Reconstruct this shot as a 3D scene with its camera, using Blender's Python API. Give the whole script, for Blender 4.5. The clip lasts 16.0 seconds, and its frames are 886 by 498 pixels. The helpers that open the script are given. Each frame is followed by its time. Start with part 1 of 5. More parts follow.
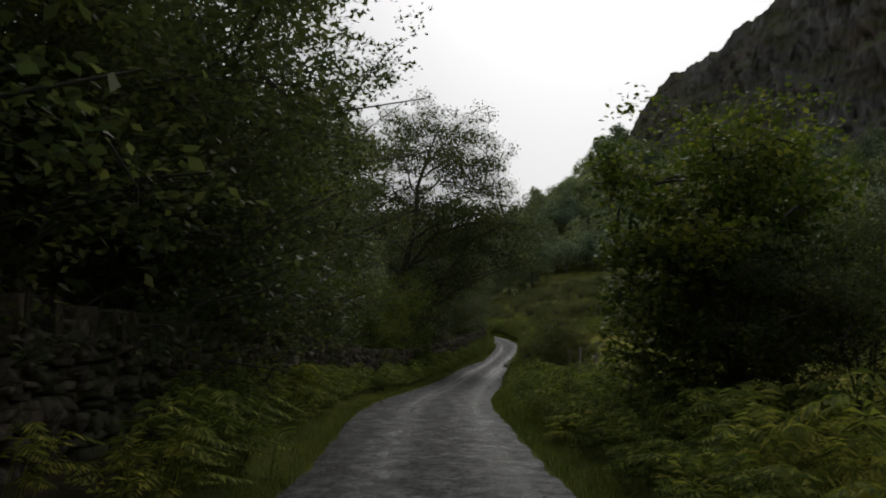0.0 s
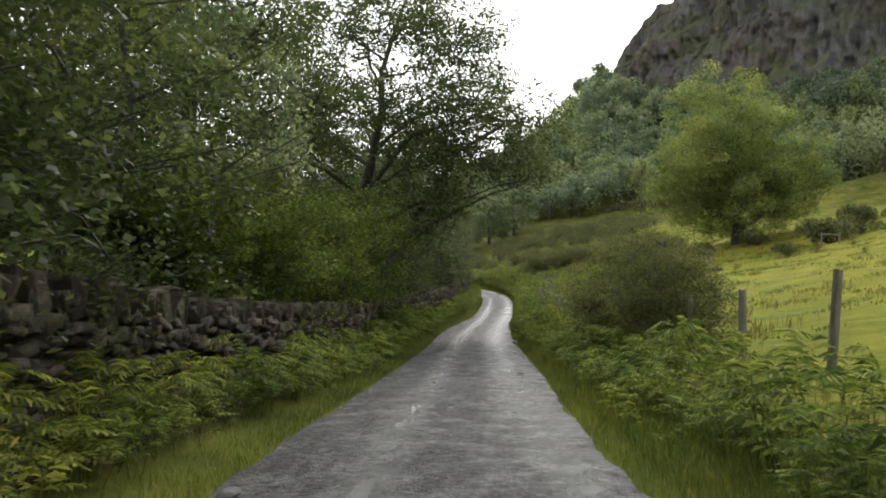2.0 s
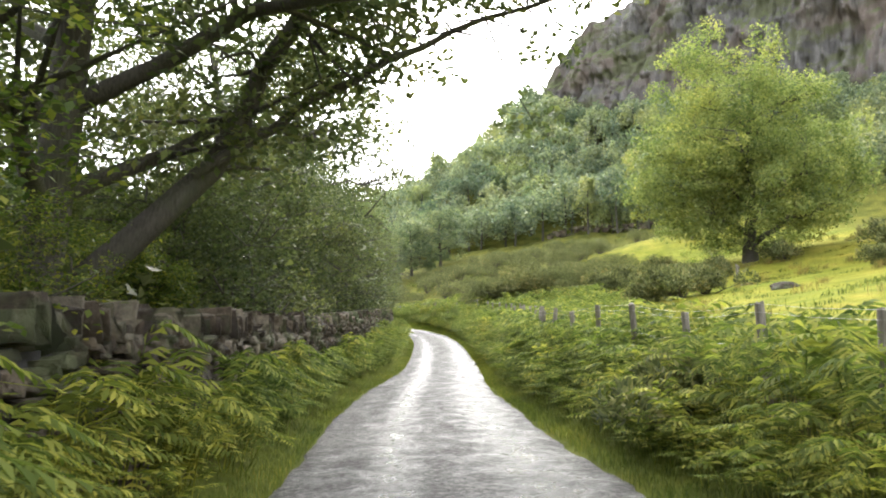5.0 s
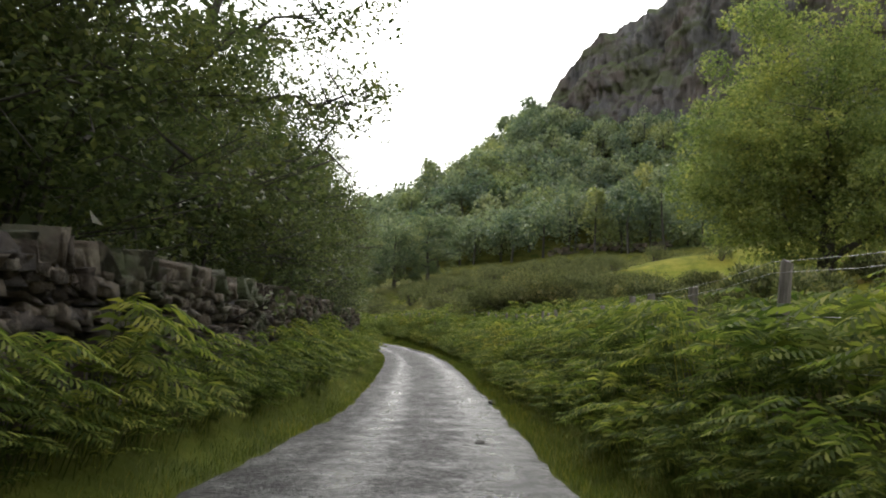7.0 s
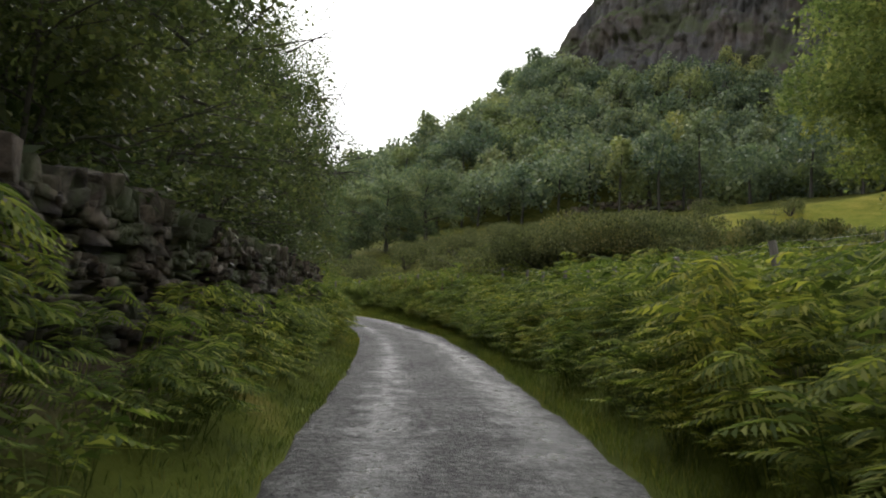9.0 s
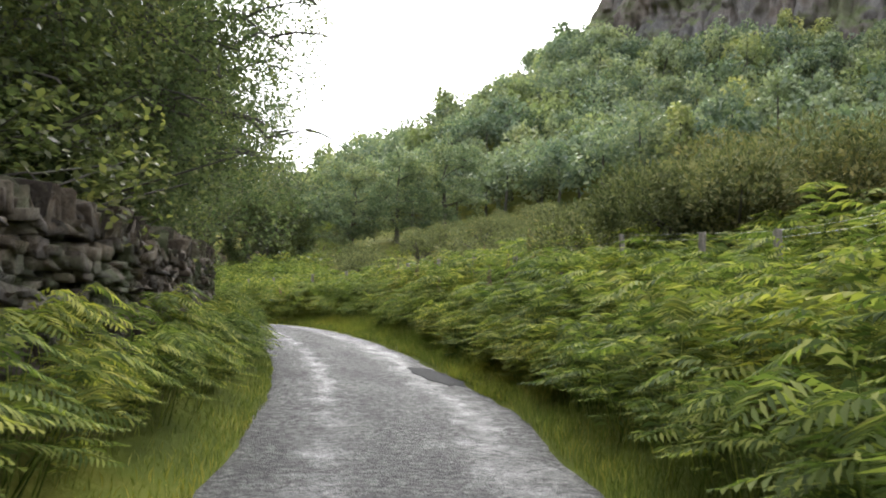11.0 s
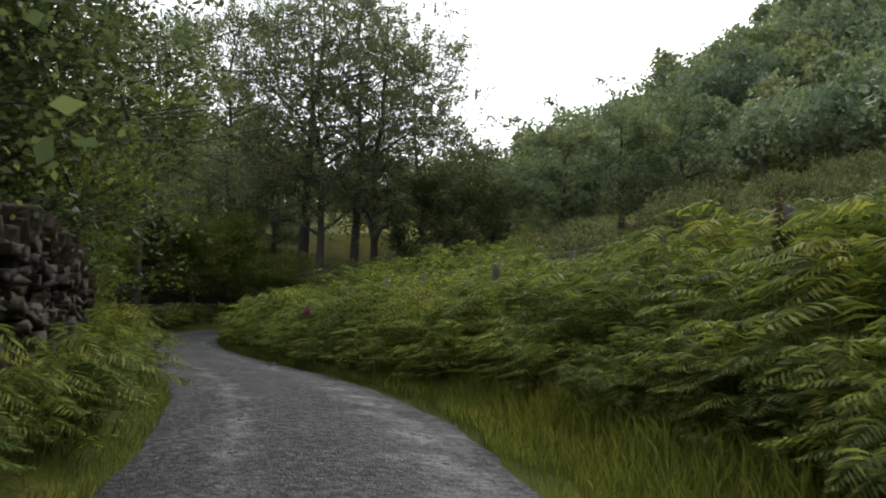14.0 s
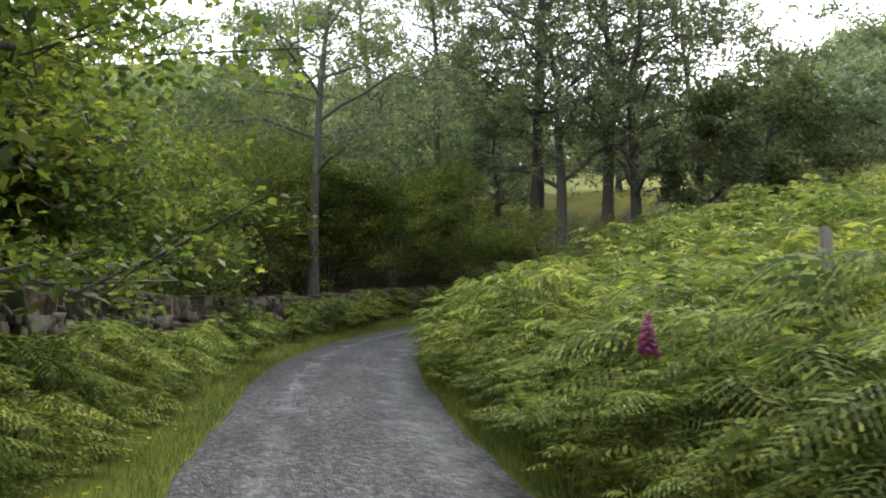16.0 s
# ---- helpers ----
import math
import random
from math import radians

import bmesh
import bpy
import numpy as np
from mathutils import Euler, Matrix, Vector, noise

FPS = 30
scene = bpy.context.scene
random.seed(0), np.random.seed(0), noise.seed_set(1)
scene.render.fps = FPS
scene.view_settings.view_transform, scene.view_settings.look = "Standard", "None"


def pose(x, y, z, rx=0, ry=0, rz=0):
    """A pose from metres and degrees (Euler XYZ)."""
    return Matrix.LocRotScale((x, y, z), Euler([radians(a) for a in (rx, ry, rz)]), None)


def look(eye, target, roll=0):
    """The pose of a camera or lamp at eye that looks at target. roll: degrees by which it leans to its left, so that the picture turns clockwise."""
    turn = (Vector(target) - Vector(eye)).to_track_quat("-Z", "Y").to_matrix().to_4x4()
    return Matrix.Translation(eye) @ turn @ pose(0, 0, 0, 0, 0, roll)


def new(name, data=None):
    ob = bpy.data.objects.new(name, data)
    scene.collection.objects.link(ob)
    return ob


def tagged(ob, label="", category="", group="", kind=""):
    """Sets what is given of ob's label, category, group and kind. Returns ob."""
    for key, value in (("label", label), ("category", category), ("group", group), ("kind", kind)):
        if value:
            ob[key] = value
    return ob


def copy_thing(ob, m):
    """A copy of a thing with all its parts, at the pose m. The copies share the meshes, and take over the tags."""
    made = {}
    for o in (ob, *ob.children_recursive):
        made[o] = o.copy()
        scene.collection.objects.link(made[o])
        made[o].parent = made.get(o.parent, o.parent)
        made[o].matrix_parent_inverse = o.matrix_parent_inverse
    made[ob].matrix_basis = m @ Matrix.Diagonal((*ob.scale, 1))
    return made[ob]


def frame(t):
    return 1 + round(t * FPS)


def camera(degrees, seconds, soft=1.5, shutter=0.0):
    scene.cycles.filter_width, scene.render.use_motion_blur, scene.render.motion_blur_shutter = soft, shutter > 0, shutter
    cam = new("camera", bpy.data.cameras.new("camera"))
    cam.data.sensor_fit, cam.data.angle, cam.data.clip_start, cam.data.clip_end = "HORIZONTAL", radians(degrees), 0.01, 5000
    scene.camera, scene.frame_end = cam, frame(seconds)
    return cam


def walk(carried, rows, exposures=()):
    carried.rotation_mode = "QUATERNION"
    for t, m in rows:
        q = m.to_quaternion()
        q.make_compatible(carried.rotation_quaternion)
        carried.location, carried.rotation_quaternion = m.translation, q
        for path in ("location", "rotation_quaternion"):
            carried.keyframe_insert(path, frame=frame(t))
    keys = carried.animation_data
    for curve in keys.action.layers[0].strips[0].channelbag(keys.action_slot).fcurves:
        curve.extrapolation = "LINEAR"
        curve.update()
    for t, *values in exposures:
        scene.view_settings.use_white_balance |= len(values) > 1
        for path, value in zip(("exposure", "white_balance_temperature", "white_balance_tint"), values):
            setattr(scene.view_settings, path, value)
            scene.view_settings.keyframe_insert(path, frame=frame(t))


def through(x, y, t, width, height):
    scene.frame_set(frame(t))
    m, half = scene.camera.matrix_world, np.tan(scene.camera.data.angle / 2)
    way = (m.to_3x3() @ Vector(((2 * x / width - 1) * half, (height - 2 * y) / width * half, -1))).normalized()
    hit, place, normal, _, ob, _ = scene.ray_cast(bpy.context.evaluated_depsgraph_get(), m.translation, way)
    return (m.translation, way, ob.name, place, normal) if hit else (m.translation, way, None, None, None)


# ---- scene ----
cam = camera(58.0, 16.0, soft=1.9, shutter=0.06)
PATH = [
    (0, (0.345, 0.878, 2.185), (0.215, 10.848, 3.005), 0.8),
    (0.5, (0.145, 4.496, 1.926), (0.185, 14.481, 2.526), 0.0),
    (1, (-0.066, 8.407, 1.757), (-0.016, 18.397, 2.152), 0.2),
    (1.5, (-0.141, 12.482, 1.600), (-0.071, 22.477, 1.980), 0.3),
    (2, (-0.119, 16.744, 1.399), (0.106, 26.739, 1.679), -0.3),
    (2.5, (0.008, 21.018, 1.176), (0.453, 31.008, 1.466), -0.3),
    (3, (0.090, 25.661, 0.939), (0.980, 35.616, 1.244), -0.9),
    (3.5, (0.338, 29.769, 0.697), (1.473, 39.699, 1.117), -1.4),
    (4, (0.471, 33.697, 0.516), (1.621, 43.612, 1.091), -1.0),
    (4.5, (0.657, 37.838, 0.252), (1.872, 47.738, 0.992), -1.2),
    (5, (0.800, 41.852, 0.157), (2.080, 51.737, 1.002), -0.9),
    (5.2, (0.907, 43.351, 0.102), (2.167, 53.231, 1.027), -0.9),
    (7.3, (2.848, 58.711, -0.507), (4.288, 68.526, 0.723), 2.5),
    (7.5, (3.045, 60.309, -0.469), (4.510, 70.114, 0.856), 2.2),
    (8, (3.392, 64.544, -0.436), (4.837, 74.344, 0.949), 2.6),
    (8.5, (3.824, 68.681, -0.450), (5.294, 78.511, 0.635), 2.8),
    (9, (4.260, 72.684, -0.444), (5.775, 82.534, 0.356), 2.6),
    (9.2, (4.445, 74.382, -0.418), (5.980, 84.232, 0.337), 2.7),
    (11.3, (6.409, 91.623, -0.074), (7.639, 101.518, 0.721), 2.4),
    (11.5, (6.477, 92.880, -0.053), (7.587, 102.785, 0.722), 2.7),
    (12, (6.628, 95.964, -0.034), (7.243, 105.929, 0.571), 2.4),
    (12.5, (6.615, 98.843, 0.030), (6.660, 108.828, 0.600), 2.3),
    (13, (6.567, 101.834, 0.156), (6.392, 111.814, 0.771), 1.4),
    (13.5, (6.430, 104.684, 0.305), (5.770, 114.634, 1.040), 1.3),
    (14, (6.184, 107.494, 0.384), (4.949, 117.389, 1.114), 1.3),
    (14.5, (5.685, 110.398, 0.490), (3.835, 120.198, 1.200), 0.6),
    (15, (4.683, 113.549, 0.593), (2.048, 123.184, 1.073), 0.2),
    (15.5, (3.399, 116.494, 0.620), (0.214, 125.964, 1.015), -0.3),
    (16, (1.865, 119.211, 0.651), (-1.995, 128.426, 1.006), -0.5),
]
STOPS = [(0.0, -1.6), (0.5, -1.46), (1.0, -1.0), (1.5, -0.3), (2.0, 0.2), (2.5, 0.6), (3.0, 1.1), (4.0, 1.58), (5.2, 1.55), (7.3, -0.1), (8.0, -0.5),
         (8.5, -0.6), (9.2, -0.05), (11.3, 1.02), (12.5, 0.92), (13.5, 0.3), (14.5, -0.3), (15.2, 0.5), (16.0, 1.22)]
# the film turns a little bluer towards its end
BALANCE = np.array([(0, 6450, 10), (5, 6500, 10), (8, 6450, 10), (11.5, 6300, 11), (13, 6250, 12), (14.5, 6200, 12), (15.5, 6100, 13), (16, 6100, 13)])
walk(cam, [(t, look(eye, target, roll)) for t, eye, target, roll in PATH],
     [(t, stops, float(np.interp(t, BALANCE[:, 0], BALANCE[:, 1])), float(np.interp(t, BALANCE[:, 0], BALANCE[:, 2]))) for t, stops in STOPS])

# ---- sky and sun: bright overcast, light from ahead and above ----
SUN_UP, SUN_ROUND = 40.0, 10.0
world = bpy.data.worlds.new("sky")
scene.world = world
world.use_nodes = True
wn, wl = world.node_tree.nodes, world.node_tree.links
sky = wn.new("ShaderNodeTexSky")
sky.sky_type, sky.sun_disc = "NISHITA", False
sky.sun_elevation, sky.sun_rotation = radians(SUN_UP), radians(SUN_ROUND)
sky.air_density, sky.dust_density, sky.ozone_density = 1.0, 4.0, 1.0
pale = wn.new("ShaderNodeHueSaturation")
pale.inputs["Saturation"].default_value, pale.inputs["Value"].default_value = 0.22, 1.0
wl.new(sky.outputs["Color"], pale.inputs["Color"])
cloud = wn.new("ShaderNodeMix")
cloud.data_type = "RGBA"
cloud.inputs[0].default_value = 0.35
cloud.inputs[7].default_value = (13.0, 13.2, 13.6, 1)
wl.new(pale.outputs["Color"], cloud.inputs[6])
wl.new(cloud.outputs[2], wn["Background"].inputs["Color"])
wn["Background"].inputs["Strength"].default_value = 0.18
sun_data = bpy.data.lights.new("sun", "SUN")
sun_data.energy, sun_data.angle, sun_data.color = 1.1, radians(24), (1.0, 0.96, 0.88)
sun = new("sun", sun_data)
sun.matrix_world = look((0, 0, 60), (-60 * math.sin(radians(SUN_ROUND)), -60 * math.cos(radians(SUN_ROUND)), 60 - 60 * math.tan(radians(SUN_UP))))


# ---- materials ----
def material(name):
    m = bpy.data.materials.new(name)
    m.use_nodes = True
    n, l = m.node_tree.nodes, m.node_tree.links
    return m, n, l, n["Principled BSDF"]


def ramp_of(n, l, source, stops):
    r = n.new("ShaderNodeValToRGB")
    r.color_ramp.elements[0].position, r.color_ramp.elements[0].color = stops[0][0], (*stops[0][1], 1)
    r.color_ramp.elements[1].position, r.color_ramp.elements[1].color = stops[-1][0], (*stops[-1][1], 1)
    for p, c in stops[1:-1]:
        e = r.color_ramp.elements.new(p)
        e.color = (*c, 1)
    l.new(source, r.inputs["Fac"])
    return r.outputs["Color"]


def noise_of(n, l, coord, scale, detail=4.0, rough=0.55, stretch=None):
    t = n.new("ShaderNodeTexNoise")
    t.inputs["Scale"].default_value, t.inputs["Detail"].default_value, t.inputs["Roughness"].default_value = scale, detail, rough
    if stretch:
        mp = n.new("ShaderNodeMapping")
        mp.inputs["Scale"].default_value = stretch
        l.new(coord, mp.inputs["Vector"])
        coord = mp.outputs["Vector"]
    l.new(coord, t.inputs["Vector"])
    return t.outputs["Fac"]


def blend(n, l, kind, fac, a, b):
    m = n.new("ShaderNodeMix")
    m.data_type, m.blend_type = "RGBA", kind
    for socket, value in ((m.inputs[0], fac), (m.inputs[6], a), (m.inputs[7], b)):
        if isinstance(value, bpy.types.NodeSocket):
            l.new(value, socket)
        elif isinstance(value, float):
            socket.default_value = value
        else:
            socket.default_value = (*value, 1)
    return m.outputs[2]


def calc(n, l, kind, a, b, clamp=False):
    m = n.new("ShaderNodeMath")
    m.operation, m.use_clamp = kind, clamp
    for socket, value in ((m.inputs[0], a), (m.inputs[1], b)):
        if isinstance(value, bpy.types.NodeSocket):
            l.new(value, socket)
        else:
            socket.default_value = value
    return m.outputs[0]


def bump_of(n, l, bsdf, height, strength, distance):
    b = n.new("ShaderNodeBump")
    b.inputs["Strength"].default_value, b.inputs["Distance"].default_value = strength, distance
    l.new(height, b.inputs["Height"])
    l.new(b.outputs["Normal"], bsdf.inputs["Normal"])


def leaf_material(name, dark, mid, light, gloss=0.5, through=0.35, patch=0.6, shine=0.13):
    """Leaves: colour varies leaf by leaf and in patches; some light shines through."""
    m, n, l, p = material(name)
    geo, tex = n.new("ShaderNodeNewGeometry"), n.new("ShaderNodeTexCoord")
    by_leaf = ramp_of(n, l, geo.outputs["Random Per Island"], [(0.0, dark), (0.55, mid), (1.0, light)])
    patches = ramp_of(n, l, noise_of(n, l, tex.outputs["Object"], patch, 3.0), [(0.32, (0.55, 0.64, 0.58)), (0.5, (0.95, 0.97, 0.92)), (0.68, (1.38, 1.22, 0.95))])
    colour = blend(n, l, "MULTIPLY", 1.0, by_leaf, patches)
    l.new(colour, p.inputs["Base Color"])
    p.inputs["Roughness"].default_value = gloss
    p.inputs["Specular IOR Level"].default_value = shine
    tr = n.new("ShaderNodeBsdfTranslucent")
    glow = blend(n, l, "MULTIPLY", 1.0, colour, (1.3, 1.45, 0.9))
    l.new(glow, tr.inputs["Color"])
    mix = n.new("ShaderNodeMixShader")
    mix.inputs["Fac"].default_value = through
    l.new(p.outputs["BSDF"], mix.inputs[1])
    l.new(tr.outputs["BSDF"], mix.inputs[2])
    l.new(mix.outputs["Shader"], n["Material Output"].inputs["Surface"])
    return m


def bark_material(name, dark, light, moss=0.4):
    m, n, l, p = material(name)
    tex = n.new("ShaderNodeTexCoord")
    grain = noise_of(n, l, tex.outputs["Object"], 9.0, 6.0, 0.65, (3.0, 3.0, 0.5))
    colour = ramp_of(n, l, grain, [(0.3, dark), (0.7, light)])
    green = ramp_of(n, l, noise_of(n, l, tex.outputs["Object"], 1.6, 4.0), [(0.48, (0, 0, 0)), (0.7, (moss, moss, moss))])
    l.new(blend(n, l, "MIX", green, colour, (0.05, 0.07, 0.02)), p.inputs["Base Color"])
    p.inputs["Roughness"].default_value = 0.9
    bump_of(n, l, p, grain, 0.8, 0.03)
    return m


def stone_material(name, dark, mid, light, lichen=0.5):
    m, n, l, p = material(name)
    info, geo, tex = n.new("ShaderNodeObjectInfo"), n.new("ShaderNodeNewGeometry"), n.new("ShaderNodeTexCoord")
    one = calc(n, l, "FRACT", calc(n, l, "ADD", info.outputs["Random"], geo.outputs["Random Per Island"]), 0.0)
    base = ramp_of(n, l, one, [(0.0, dark), (0.5, mid), (0.86, light), (1.0, (0.15, 0.13, 0.1))])
    fine = noise_of(n, l, geo.outputs["Position"], 14.0, 6.0, 0.65)
    mottled = blend(n, l, "MULTIPLY", 0.8, base, ramp_of(n, l, fine, [(0.3, (0.5, 0.5, 0.5)), (0.7, (1.3, 1.28, 1.25))]))
    spots = ramp_of(n, l, noise_of(n, l, geo.outputs["Position"], 3.5, 5.0, 0.6), [(0.56, (0, 0, 0)), (0.66, (lichen, lichen, lichen))])
    mossy = ramp_of(n, l, noise_of(n, l, geo.outputs["Position"], 1.1, 5.0, 0.6), [(0.48, (0, 0, 0)), (0.62, (0.75, 0.75, 0.75))])
    colour = blend(n, l, "MIX", spots, mottled, (0.22, 0.195, 0.14))
    l.new(blend(n, l, "MIX", mossy, colour, (0.06, 0.08, 0.025)), p.inputs["Base Color"])
    p.inputs["Roughness"].default_value = 0.85
    chipped = noise_of(n, l, geo.outputs["Position"], 6.0, 8.0, 0.75)
    bump_of(n, l, p, calc(n, l, "ADD", fine, calc(n, l, "MULTIPLY", chipped, 1.5)), 1.0, 0.05)
    return m


def ground_material():
    m, n, l, p = material("grass_and_soil")
    tex = n.new("ShaderNodeTexCoord")
    o = tex.outputs["Object"]
    fine, middle, broad = noise_of(n, l, o, 7.0, 6.0, 0.7), noise_of(n, l, o, 0.6, 5.0, 0.6), noise_of(n, l, o, 0.07, 4.0)
    grass = ramp_of(n, l, middle, [(0.25, (0.115, 0.135, 0.024)), (0.5, (0.195, 0.205, 0.034)), (0.75, (0.295, 0.26, 0.058))])
    tone = ramp_of(n, l, broad, [(0.35, (0.8, 0.9, 0.7)), (0.65, (1.15, 1.05, 1.0))])
    grass = blend(n, l, "MULTIPLY", 1.0, grass, tone)
    grass = blend(n, l, "MULTIPLY", 0.7, grass, ramp_of(n, l, fine, [(0.3, (0.55, 0.55, 0.5)), (0.7, (1.3, 1.3, 1.2))]))
    kind = n.new("ShaderNodeVertexColor")
    kind.layer_name = "cover"
    parts = n.new("ShaderNodeSeparateColor")
    l.new(kind.outputs["Color"], parts.inputs["Color"])
    litter = ramp_of(n, l, fine, [(0.3, (0.02, 0.018, 0.01)), (0.7, (0.07, 0.055, 0.03))])
    heath = ramp_of(n, l, middle, [(0.3, (0.045, 0.062, 0.014)), (0.5, (0.1, 0.105, 0.026)), (0.72, (0.17, 0.165, 0.035))])
    heath = blend(n, l, "MULTIPLY", 0.8, heath, ramp_of(n, l, fine, [(0.32, (0.5, 0.5, 0.5)), (0.68, (1.4, 1.4, 1.3))]))
    colour = blend(n, l, "MIX", parts.outputs["Red"], grass, litter)
    colour = blend(n, l, "MIX", parts.outputs["Green"], colour, heath)
    verge = ramp_of(n, l, middle, [(0.3, (0.06, 0.074, 0.018)), (0.55, (0.098, 0.118, 0.02)), (0.75, (0.165, 0.145, 0.035))])
    l.new(blend(n, l, "MIX", parts.outputs["Blue"], colour, verge), p.inputs["Base Color"])
    p.inputs["Roughness"].default_value, p.inputs["Specular IOR Level"].default_value = 0.95, 0.05
    bump_of(n, l, p, fine, 1.0, 0.08)
    return m


def road_material():
    """Worn wet tarmac: wheel tracks that hold water, patches, loose grit along the edges. UV: metres across and along."""
    m, n, l, p = material("wet_tarmac")
    uv = n.new("ShaderNodeUVMap")
    uv.uv_map = "metres"
    c = uv.outputs["UV"]
    grit = noise_of(n, l, c, 30.0, 6.0, 0.8)
    chips = n.new("ShaderNodeTexVoronoi")
    chips.inputs["Scale"].default_value = 55.0
    l.new(c, chips.inputs["Vector"])
    worn = noise_of(n, l, c, 0.9, 6.0, 0.62, (1.5, 0.55, 1.0))
    ripple = noise_of(n, l, c, 2.2, 5.0, 0.6, (0.7, 1.6, 1.0))
    puddle = noise_of(n, l, c, 1.9, 7.0, 0.68, (1.3, 1.0, 1.0))
    xy = n.new("ShaderNodeSeparateXYZ")
    l.new(c, xy.inputs[0])
    right = calc(n, l, "MULTIPLY", calc(n, l, "ABSOLUTE", calc(n, l, "SUBTRACT", xy.outputs["X"], 0.9), 0.0), 1.5, True)
    left = calc(n, l, "MULTIPLY", calc(n, l, "ABSOLUTE", calc(n, l, "ADD", xy.outputs["X"], 0.62), 0.0), 2.4, True)
    track = calc(n, l, "SUBTRACT", 1.0, calc(n, l, "MULTIPLY", left, right))
    drained = n.new("ShaderNodeMapRange")
    drained.interpolation_type = "SMOOTHSTEP"
    for socket, value in zip(("From Min", "From Max", "To Min", "To Max"), (66.0, 98.0, 0.0, 0.13)):
        drained.inputs[socket].default_value = value
    l.new(xy.outputs["Y"], drained.inputs["Value"])
    wet = calc(n, l, "SUBTRACT", calc(n, l, "ADD", calc(n, l, "MULTIPLY", track, 0.24), puddle), drained.outputs["Result"])
    base = ramp_of(n, l, worn, [(0.3, (0.06, 0.06, 0.059)), (0.5, (0.095, 0.094, 0.092)), (0.72, (0.14, 0.138, 0.132))])
    base = blend(n, l, "MULTIPLY", 0.9, base, ramp_of(n, l, grit, [(0.3, (0.3, 0.3, 0.3)), (0.5, (0.9, 0.9, 0.9)), (0.68, (2.1, 2.1, 2.1))]))
    speck = noise_of(n, l, c, 11.0, 5.0, 0.75)
    base = blend(n, l, "MULTIPLY", 0.8, base, ramp_of(n, l, speck, [(0.38, (0.3, 0.3, 0.3)), (0.5, (0.95, 0.95, 0.95)), (0.62, (2.2, 2.2, 2.15))]))
    damp = ramp_of(n, l, wet, [(0.5, (0, 0, 0)), (0.74, (1, 1, 1))])
    l.new(blend(n, l, "MIX", damp, base, blend(n, l, "MULTIPLY", 1.0, base, (0.82, 0.83, 0.85))), p.inputs["Base Color"])
    l.new(ramp_of(n, l, wet, [(0.48, (0.66, 0.66, 0.66)), (0.62, (0.45, 0.45, 0.45)), (0.74, (0.26, 0.26, 0.26))]), p.inputs["Roughness"])
    l.new(ramp_of(n, l, wet, [(0.46, (0.16, 0.16, 0.16)), (0.6, (0.4, 0.4, 0.4)), (0.72, (0.95, 0.95, 0.95))]), p.inputs["Specular IOR Level"])
    flat = calc(n, l, "ADD", calc(n, l, "MULTIPLY", calc(n, l, "SUBTRACT", 1.0, damp), 0.7), 0.3)
    coarse = calc(n, l, "ADD", calc(n, l, "ADD", grit, chips.outputs["Distance"]), calc(n, l, "MULTIPLY", speck, 2.6))
    rough = calc(n, l, "ADD", calc(n, l, "MULTIPLY", coarse, flat), calc(n, l, "MULTIPLY", ripple, 0.7))
    bump_of(n, l, p, rough, 1.0, 0.035)
    return m


def plain_material(name, dark, light, scale=6.0, rough=0.85, metal=0.0, stretch=None):
    m, n, l, p = material(name)
    tex = n.new("ShaderNodeTexCoord")
    g = noise_of(n, l, tex.outputs["Object"], scale, 6.0, 0.65, stretch)
    l.new(ramp_of(n, l, g, [(0.3, dark), (0.7, light)]), p.inputs["Base Color"])
    p.inputs["Roughness"].default_value, p.inputs["Metallic"].default_value = rough, metal
    bump_of(n, l, p, g, 0.6, 0.02)
    return m


def rock_material():
    m, n, l, p = material("crag_rock")
    tex = n.new("ShaderNodeTexCoord")
    o = tex.outputs["Object"]
    cracks = noise_of(n, l, o, 0.35, 8.0, 0.7, (1.0, 1.0, 0.25))
    stain = noise_of(n, l, o, 0.08, 5.0, 0.6)
    colour = ramp_of(n, l, cracks, [(0.3, (0.04, 0.038, 0.038)), (0.5, (0.1, 0.096, 0.096)), (0.74, (0.24, 0.23, 0.225))])
    colour = blend(n, l, "MIX", ramp_of(n, l, stain, [(0.45, (0, 0, 0)), (0.62, (0.6, 0.6, 0.6))]), colour, (0.12, 0.085, 0.065))
    turf = ramp_of(n, l, noise_of(n, l, o, 0.11, 7.0, 0.68, (0.7, 0.7, 1.6)), [(0.5, (0, 0, 0)), (0.58, (0.85, 0.85, 0.85))])
    colour = blend(n, l, "MIX", turf, colour, (0.08, 0.088, 0.042))
    geo = n.new("ShaderNodeNewGeometry")
    up = n.new("ShaderNodeSeparateXYZ")
    l.new(geo.outputs["Normal"], up.inputs[0])
    ledge = calc(n, l, "MULTIPLY", calc(n, l, "SUBTRACT", up.outputs["Z"], 0.45), 4.0, True)
    l.new(blend(n, l, "MIX", ledge, colour, (0.07, 0.085, 0.03)), p.inputs["Base Color"])
    p.inputs["Roughness"].default_value = 0.9
    bump_of(n, l, p, cracks, 1.0, 0.8)
    return m


